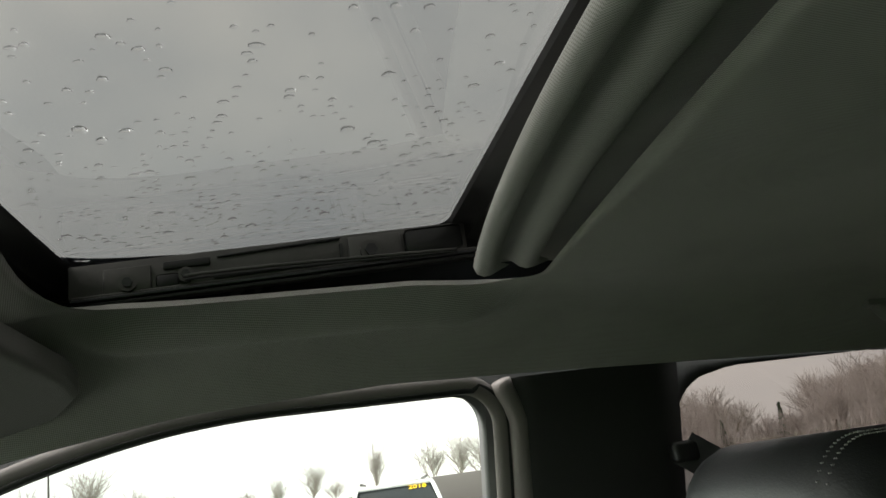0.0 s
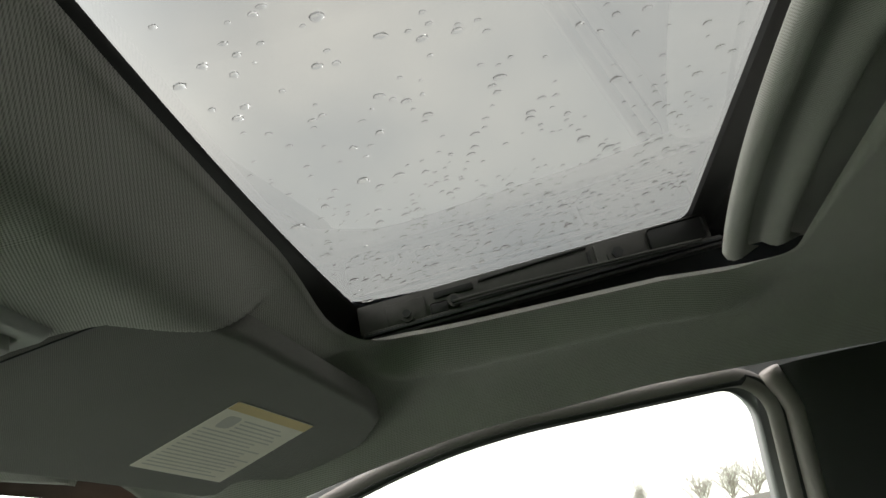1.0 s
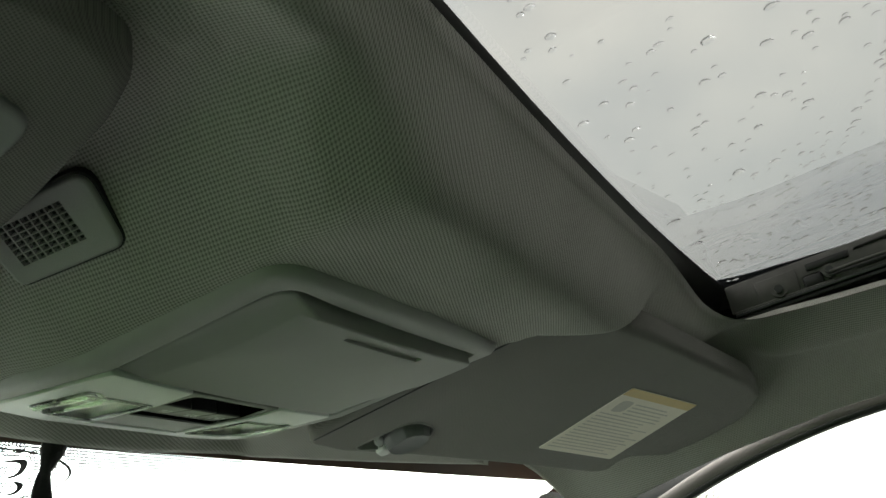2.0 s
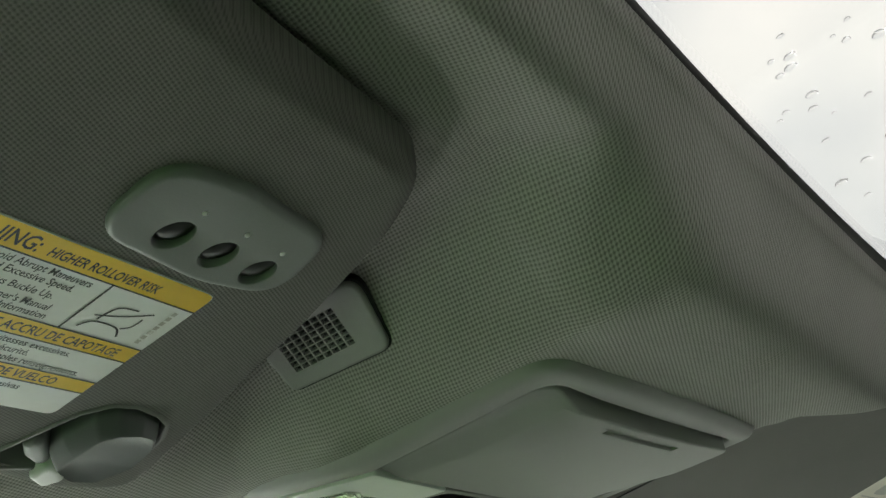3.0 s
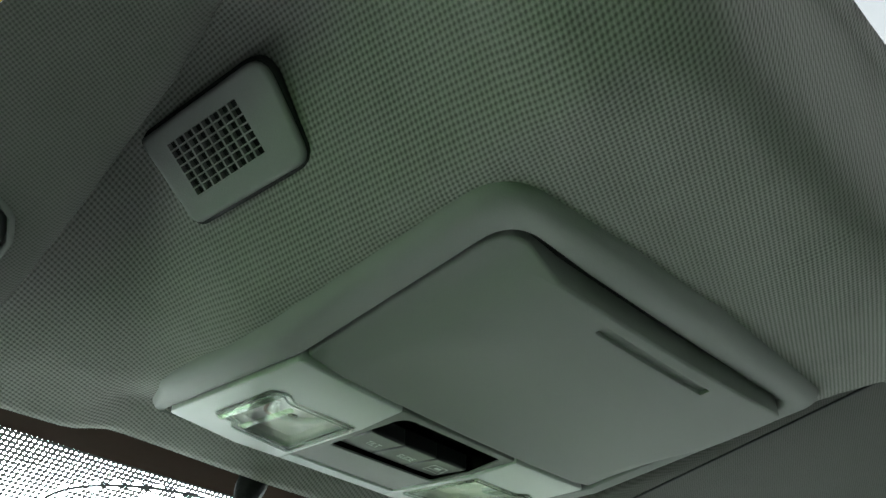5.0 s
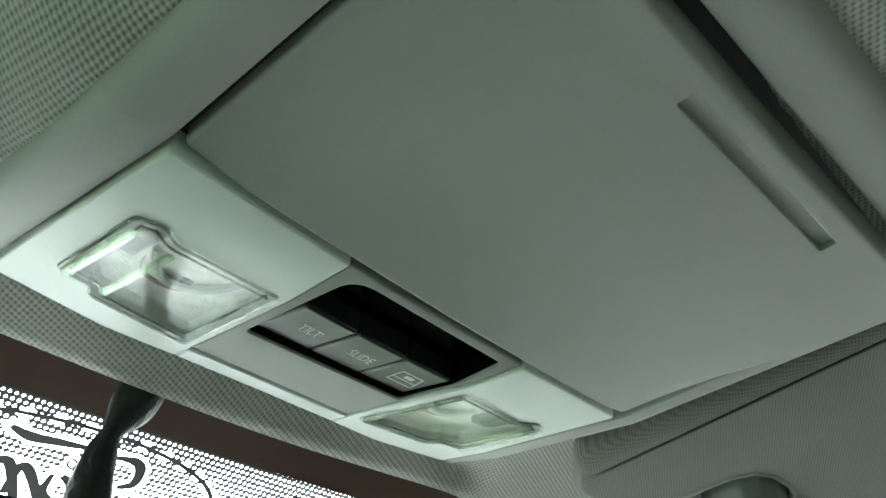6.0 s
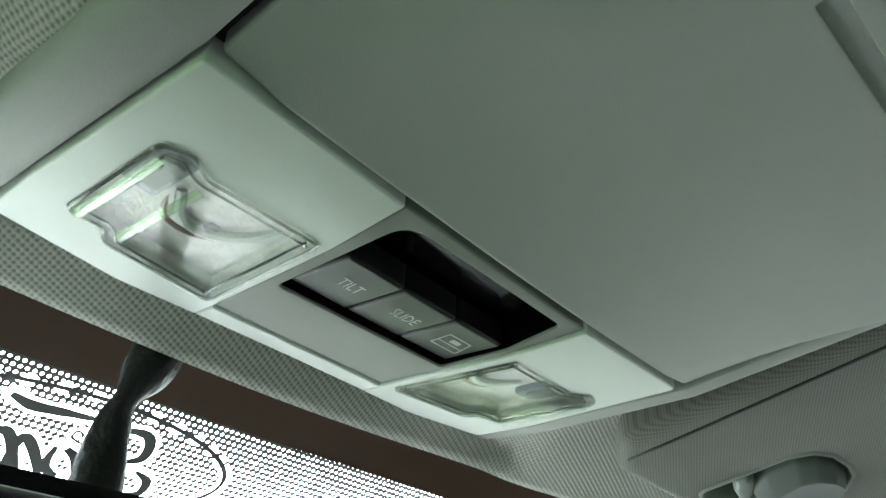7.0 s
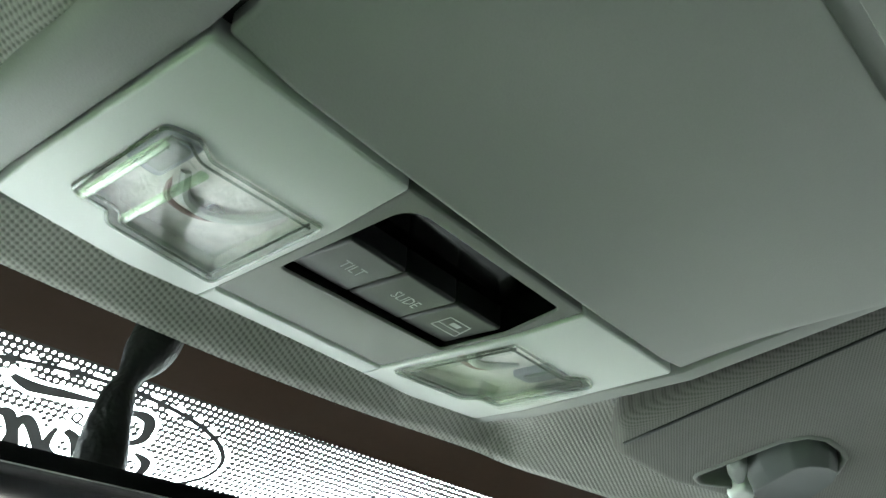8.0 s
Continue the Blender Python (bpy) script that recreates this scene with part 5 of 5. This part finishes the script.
part("backing", bm, BLACK_TRIM, vent, "dark backing behind the grille")
part("gasket", plate(inset(vent_line, -0.0012), vs, 0.004, 0.0005, low=0.0024), RUBBER, vent, "dark gasket round the cover")


# ---- rear-view mirror ----
mirror = thing("rear_view_mirror", "black rear-view mirror hanging from the windscreen on a sleeved arm", "mirror", (-0.053, 0.088, 1.498))
bm = box(-0.125, 0.125, -0.016, 0.020, -0.070, 0.0, 0.014, seg=4)
for v in bm.verts:
    v.co.z -= 0.35 * v.co.x ** 2 * (1 if v.co.z > -0.03 else -0.3)
case = part("case", bm, MIRROR_CASE, mirror, "black plastic mirror case", smooth=60, m=pose(0.0, 0.0, 0.003, 0, 0, -8))
part("glass", plate(rounded([(-0.115, -0.064), (0.115, -0.064), (0.115, -0.008), (-0.115, -0.008)], 0.012, 5), lambda x, y, w: Vector((x, -0.0165 + w, y - 0.004)), 0.001, 0.0004),
     grained("mirror_silver", (0.85, 0.86, 0.86), 0.03, 0.01, depth=0, metal=1.0), case, "mirror glass")
line = spline([(0.026, 0.024, 0.064), (0.022, 0.024, 0.050), (0.016, 0.024, 0.036), (0.0135, 0.024, 0.024), (0.0135, 0.024, 0.008), (0.013, 0.024, -0.012)], 8)


def sleeve(f):
    k = 16
    base = 0.0066 + 0.0012 * math.sin(f * 9.0) - 0.0022 * math.exp(-((f - 0.42) / 0.10) ** 2)
    return [((base * (1 + 0.16 * math.sin(3 * t + 7 * f))) * math.cos(t + 2.2 * f), (base * 0.72 * (1 + 0.14 * math.sin(2 * t - 9 * f))) * math.sin(t + 2.2 * f))
            for t in (2 * math.pi * i / k for i in range(k))]


part("arm_sleeve", sweep(line, sleeve, up=(0, 1, 0)), CABLE_COVER, mirror, "creased black cable sleeve on the arm", smooth=70)


# ---- passenger seat ----
seat = thing("car_seat", "black leather front passenger seat with stitched headrest", "car seat", (0.38, -0.94, 0.42))
bm = box(-0.135, 0.135, -0.075, 0.075, -0.19, 0.0, 0.055, seg=6)
for v in bm.verts:
    v.co.z -= 0.9 * v.co.x ** 2 * (1 if v.co.z > -0.08 else 0)
    v.co.y += 0.25 * (v.co.z + 0.1) * -0.3
head = part("headrest", bm, LEATHER, seat, "black leather headrest", smooth=180, m=pose(0.0, 0.06, 1.022, 0, 0, 0))
for off_x in (-0.112, -0.101):
    for k in range(34):
        t = k / 33
        y = 0.070 - 0.14 * t
        z = -0.9 * off_x ** 2 + 0.0006 - 0.055 * (1 - math.sqrt(max(0.0, 1 - max(0.0, (abs(y) - 0.020) / 0.055) ** 2)))
        b = box(off_x - 0.0006, off_x + 0.0006, y - 0.0015, y + 0.0012, z - 0.0006, z + 0.0006)
        part("stitch", b, THREAD, head)
for px in (-0.06, 0.06):
    bm = bmesh.new()
    bmesh.ops.create_cone(bm, cap_ends=True, segments=14, radius1=0.006, radius2=0.006, depth=0.16)
    part("post", bm, STEEL, seat, "steel headrest post", m=pose(px, 0.06, 0.80))
bm = box(-0.25, 0.25, -0.07, 0.07, 0.12, 0.80, 0.05, seg=4)
part("backrest", bm, LEATHER, seat, m=pose(0, 0.06, 0, -6))
bm = box(-0.25, 0.25, 0.0, 0.52, 0.0, 0.16, 0.05, seg=4)
part("cushion", bm, LEATHER, seat)

twin = copy_thing(seat, Matrix.Translation((-0.38, -0.95, 0.42)))
tagged(twin, "black leather driver seat with stitched headrest", "car seat")

belt = thing("seat_belt", "black seat belt hanging from its guide on the door pillar", "seat belt", (0.645, -0.925, 1.435))
line = spline([(0.0, 0.0, 0.005), (-0.012, -0.03, -0.020), (-0.05, -0.055, -0.055), (-0.11, -0.06, -0.12), (-0.15, -0.03, -0.25)], 8)
part("webbing", sweep(line, [(-0.022, -0.0008), (0.022, -0.0008), (0.022, 0.0008), (-0.022, 0.0008)], up=(1, 0, 0.4)), WEB, belt)
part("guide", box(-0.008, 0.010, -0.018, 0.018, -0.012, 0.014, 0.006, seg=3), BLACK_TRIM, belt, "black plastic belt guide")

handle = thing("grab_handle", "dark grey grab handle under the headliner above the rear door", "grab handle", (0.53, -1.238, 1.578))
line = spline([(0.0, -0.09, 0.012), (-0.006, -0.085, -0.012), (-0.010, -0.06, -0.026), (-0.010, 0.0, -0.030), (-0.010, 0.045, -0.026), (-0.006, 0.072, -0.012), (0.0, 0.078, 0.012)], 6)
part("grip", sweep(line, tube_profile(0.009, 0.007, 10), up=(1, 0, 0)), PLASTIC_DARKER, handle, smooth=180)
for py in (-0.092, 0.080):
    part("foot", box(-0.012, 0.012, py - 0.016, py + 0.016, -0.004, 0.012, 0.004, seg=2), PLASTIC_DARKER, handle)


# ---- outside ----
GRASS = grained("winter_grass", (0.14, 0.185, 0.085), 0.9, 0.35, 0.6, 12.0, 0.02)
ASPHALT = grained("wet_asphalt", (0.065, 0.065, 0.062), 0.6, 0.25, 0.8, 40.0, 0.004)
BARK = grained("grey_bark", (0.26, 0.22, 0.19), 0.9, 0.25, 3.0, 30.0, 0.01)
TWIG = grained("brown_twigs", (0.31, 0.28, 0.26), 0.9, 0.25, 2.0, 20.0, 0)
NEEDLE = grained("conifer_needles", (0.035, 0.06, 0.03), 0.8, 0.4, 3.0, 20.0, 0)
WHITE_PAINT = grained("white_car_paint", (0.75, 0.75, 0.75), 0.2, 0.03, 5, 200, 0)
CAR_GLASS = grained("dark_car_glass", (0.015, 0.02, 0.022), 0.06, 0.1, 5, 200, 0)

# grass starts close to the car, unseen, to bounce green light onto the headliner
bm = bmesh.new()
inner_g = [bm.verts.new(p) for p in ((-1.5, -45, 0), (75, -45, 0), (75, 2.6, 0), (-1.5, 2.6, 0))]
outer_g = [bm.verts.new(p) for p in ((-900, -900, 0), (900, -900, 0), (900, 900, 0), (-900, 900, 0))]
bridge(bm, inner_g, outer_g)
tagged(part("ground", bm, GRASS), "dull green winter grass reaching to the horizon", "grass", kind="structure")
bm = bmesh.new()
bm.faces.new([bm.verts.new(p) for p in ((-1.5, -45, 0), (75, -45, 0), (75, 2.6, 0), (-1.5, 2.6, 0))])
tagged(part("pavement", bm, ASPHALT), "wet grey asphalt car park", "car park", kind="structure")


def limb(bm, a, b, ra, rb, n=5):
    d = (b - a).normalized()
    side = d.orthogonal().normalized()
    up = d.cross(side)
    r0 = [bm.verts.new(a + (side * math.cos(t) + up * math.sin(t)) * ra) for t in (2 * math.pi * i / n for i in range(n))]
    r1 = [bm.verts.new(b + (side * math.cos(t) + up * math.sin(t)) * rb) for t in (2 * math.pi * i / n for i in range(n))]
    bridge(bm, r0, r1)


def bare_tree(seed, height, spread, levels=5):
    """A leafless tree: tapered trunk and limbs, and a crown of fine twigs."""
    rng = random.Random(seed)
    trunk, twigs = bmesh.new(), bmesh.new()

    def grow(p, d, length, r, level):
        bm = trunk if level < 3 else twigs
        segs = 3 if level < 3 else 2
        for s in range(segs):
            d = (d + Vector((rng.uniform(-1, 1), rng.uniform(-1, 1), rng.uniform(-0.4, 0.7))) * 0.16).normalized()
            q = p + d * length / segs
            limb(bm, p, q, r * (1 - 0.25 * s / segs), r * (1 - 0.25 * (s + 1) / segs), 6 if level < 2 else 3)
            p = q
            if level < levels and (s > 0 or level > 0):
                for _ in range(2 if level < 2 else rng.choice((1, 2))):
                    side = Vector((rng.uniform(-1, 1), rng.uniform(-1, 1), rng.uniform(0.0, 0.5))).normalized()
                    grow(p, (d * 0.6 + side * spread).normalized(), length * rng.uniform(0.62, 0.95), r * 0.48, level + 1)
        if level < levels:
            grow(p, (d + Vector((rng.uniform(-1, 1), rng.uniform(-1, 1), 0.5)) * 0.25).normalized(), length * 0.7, r * 0.66, level + 1)

    grow(Vector((0, 0, -0.2)), Vector((0, 0, 1)), height * 0.27, height * 0.020, 0)
    for bm in (trunk, twigs):
        for v in bm.verts:
            v.co.z = max(v.co.z, -0.2)
    tall = max(v.co.z for v in twigs.verts)
    for bm in (trunk, twigs):
        bmesh.ops.scale(bm, verts=bm.verts[:], vec=(height / tall,) * 3)
    ob = thing("bare_tree", "leafless grey-brown tree beyond the car park", "tree", group="bare trees")
    part("trunk", trunk, BARK, ob)
    part("crown", twigs, TWIG, ob, "fine bare twigs")
    return ob


def conifer(seed, height):
    rng = random.Random(seed)
    ob = thing("conifer", "small dark green conifer among bare trees", "tree", group="conifers")
    bm = bmesh.new()
    limb(bm, Vector((0, 0, -0.2)), Vector((0, 0, height)), height * 0.02, 0.01, 6)
    part("trunk", bm, BARK, ob)
    bm = bmesh.new()
    for k in range(420):
        f = rng.random() ** 0.8
        z = height * (0.08 + 0.92 * f)
        reach = height * 0.24 * (1 - f) * rng.uniform(0.5, 1.1) + 0.05
        a = rng.uniform(0, 2 * math.pi)
        tip = Vector((reach * math.cos(a), reach * math.sin(a), z - reach * 0.3))
        limb(bm, Vector((0, 0, z)), tip, height * 0.014, height * 0.003, 3)
        for s in (0.5, 0.8):
            p = Vector((0, 0, z)).lerp(tip, s)
            q = p + Vector((rng.uniform(-1, 1), rng.uniform(-1, 1), -0.3)) * height * 0.035
            limb(bm, p, q, height * 0.010, height * 0.002, 3)
    part("crown", bm, NEEDLE, ob, "dense dark needles")
    return ob


def at_bearing(az, dist):
    return Vector((-0.27 + dist * math.cos(radians(az)), -0.38 + dist * math.sin(radians(az)), 0.0))


kinds = [bare_tree(11, 10.0, 1.05, 4), bare_tree(23, 10.0, 0.9, 4), bare_tree(37, 10.0, 1.25, 4)]
slim = bare_tree(52, 10.0, 0.38, 4)
# bearing, distance, height, kind, width
STAND = [(8.3, 95, 8.4, 2, 0.75), (5.4, 110, 6.4, 0, 0.8), (3.0, 120, 5.2, 1, 0.8), (10.8, 100, 7.4, 0, 0.8), (-1.6, 130, 4.6, 0, 0.9),
         (-3.9, 118, 5.4, 1, 0.6), (-6.1, 110, 6.4, 2, 0.7), (-7.6, 125, 4.4, 0, 0.8), (-14.4, 96, 6.9, 0, 0.6), (-16.2, 92, 6.8, 2, 0.7), (-17.6, 98, 7.0, 1, 0.7)]
rng = random.Random(5)
wood = ((-52, 6.4), (-45, 5.4), (-42, 5.0), (-39.5, 4.4), (-38.6, 1.6), (-36.0, 1.7), (-35.2, 2.0), (-34.2, 4.0), (-32.5, 4.6), (-31, 5.4), (-27, 5.0))
for k in range(24):
    az = -27.5 - k * 0.95 + rng.uniform(-0.5, 0.5)
    d = rng.uniform(70, 110)
    STAND.append((az, d, 1.42 + d * math.tan(radians(interp(-az, [(-a, e) for a, e in reversed(wood)]) * rng.uniform(0.62, 1.0))), rng.choice((0, 1, 2)), rng.uniform(0.8, 1.25)))
bm = bmesh.new()
for k in range(2600):
    az = rng.uniform(-52, -26)
    d = rng.uniform(60, 90)
    tall = (1.42 + d * math.tan(radians(interp(-az, [(-a, e) for a, e in reversed(wood)])))) * rng.uniform(0.25, 0.85)
    foot = at_bearing(az, d)
    p, way = foot, Vector((rng.uniform(-0.35, 0.35), rng.uniform(-0.35, 0.35), 1.0)).normalized()
    for seg in range(3):
        q = p + way * tall / 3
        limb(bm, p, q, 0.030 * (1 - 0.3 * seg), 0.030 * (0.7 - 0.3 * seg) + 0.003, 3)
        if seg:
            limb(bm, p, p + (way + Vector((rng.uniform(-0.8, 0.8), rng.uniform(-0.8, 0.8), 0.2))).normalized() * tall * 0.28, 0.016, 0.004, 3)
        p, way = q, (way + Vector((rng.uniform(-0.2, 0.2), rng.uniform(-0.2, 0.2), 0))).normalized()
tagged(part("scrub", bm, TWIG, smooth=180), "dense leafless brown scrub along the wood's edge", "scrub", kind="stuff")
for k, (az, d, h, kind, wide) in enumerate(STAND):
    copy_thing(kinds[kind], Matrix.Translation(at_bearing(az, d)) @ Matrix.Rotation(k * 2.1, 4, "Z") @ Matrix.Diagonal((h / 10 * wide, h / 10 * wide, h / 10, 1)))
copy_thing(slim, Matrix.Translation(at_bearing(-10.4, 80)) @ Matrix.Diagonal((0.42, 0.42, 0.67, 1)))
for src, (az, d, h) in zip(kinds + [slim], ((150, 90, 9.0), (165, 95, 9.0), (185, 85, 8.5), (200, 90, 9.0))):
    src.matrix_world = Matrix.Translation(at_bearing(az, d)) @ Matrix.Diagonal((h / 10, h / 10, h / 10, 1))
c0 = conifer(4, 4.0)
c0.location = at_bearing(-37.8, 75)
copy_thing(c0, Matrix.Translation(at_bearing(-34.0, 70)) @ Matrix.Diagonal((0.95, 0.95, 0.80, 1)))

post = thing("lamp_post", "slim grey steel lamp post beyond the car park", "lamp post", at_bearing(10.1, 70))
bm = bmesh.new()
bmesh.ops.create_cone(bm, cap_ends=True, segments=10, radius1=0.10, radius2=0.07, depth=7.2)
part("pole", bm, METAL_DULL, post, m=pose(0, 0, 3.5))
part("lantern", box(-0.3, 0.3, -0.12, 0.12, 7.05, 7.2, 0.04), METAL_DULL, post)

fence = thing("fence", "low grey board fence behind the car park", "fence", at_bearing(-21, 60))
part("boards", box(-0.05, 0.05, -9, 9, 0, 1.9, 0.01), STRIP_TAUPE, fence)

# parked car with roof rack
car = thing("parked_car", "white parked estate car with roof bars and yellow windscreen lettering", "car", at_bearing(-11.6, 14.2))
car.rotation_euler = (0, 0, radians(-11.6 - 90))
car.scale = (1, 1, 0.90)
bm = box(-0.93, 0.93, -0.4, 4.1, 0.30, 1.02, 0.12, seg=4)
part("body", bm, WHITE_PAINT, car, smooth=60)
bm = bmesh.new()
low = [bm.verts.new((x, y, 0.98)) for x, y in ((-0.88, 0.2), (0.88, 0.2), (0.88, 4.0), (-0.88, 4.0))]
high = [bm.verts.new((x, y, 1.70)) for x, y in ((-0.66, 0.95), (0.66, 0.95), (0.66, 3.8), (-0.66, 3.8))]
bridge(bm, low, high)
bm.faces.new(high)
bmesh.ops.bevel(bm, geom=bm.edges[:], offset=0.06, segments=3, affect="EDGES", profile=0.5)
part("cabin", bm, CAR_GLASS, car, "dark glazed cabin", smooth=60)
bm = box(-0.68, 0.68, 0.86, 3.85, 1.66, 1.745, 0.035, seg=4)
for v in bm.verts:
    v.co.z -= 0.06 * v.co.x ** 2
part("roof", bm, WHITE_PAINT, car, smooth=60)
for px in (-0.60, 0.60):
    part("roof_rail", box(px - 0.02, px + 0.02, 1.0, 3.5, 1.75, 1.80, 0.012), METAL_DULL, car)
    bm = sweep(spline([(px * 1.42, 0.25, 1.0), (px * 1.18, 0.75, 1.58), (px * 1.10, 1.0, 1.70)]), tube_profile(0.04, 0.03, 8))
    part("windscreen_pillar", bm, WHITE_PAINT, car)
for k, (x0, x1) in enumerate(((-0.42, -0.30), (-0.26, -0.14), (-0.10, 0.02), (0.06, 0.16))):
    bm = box(x0, x1, -0.004, 0.004, 0.0, 0.11, 0.003)
    part("windscreen_mark", bm, LABEL_YELLOW, car, "yellow painted mark", m=pose(0, 0.845, 1.590, -46))
words("2018", 0.15, LABEL_YELLOW, car, lambda a, b, w: Vector((0.24 + a, 0.800 + 0.72 * b, 1.570 + 0.69 * b)), 0, 0, 0.0, "lettering", 1.1, 0.0, "LEFT", 0.004)
for wx in (-0.86, 0.86):
    for wy in (0.45, 3.2):
        bm = bmesh.new()
        bmesh.ops.create_cone(bm, cap_ends=True, segments=28, radius1=0.34, radius2=0.34, depth=0.22)
        bmesh.ops.bevel(bm, geom=[e for e in bm.edges if len(e.link_faces) == 2 and any(len(f.verts) > 4 for f in e.link_faces)], offset=0.04, segments=2, affect="EDGES")
        bmesh.ops.rotate(bm, verts=bm.verts[:], matrix=Matrix.Rotation(radians(90), 3, "Y"))
        wheel = part("wheel", bm, RUBBER, car, "black tyre", m=pose(wx, wy, 0.34))
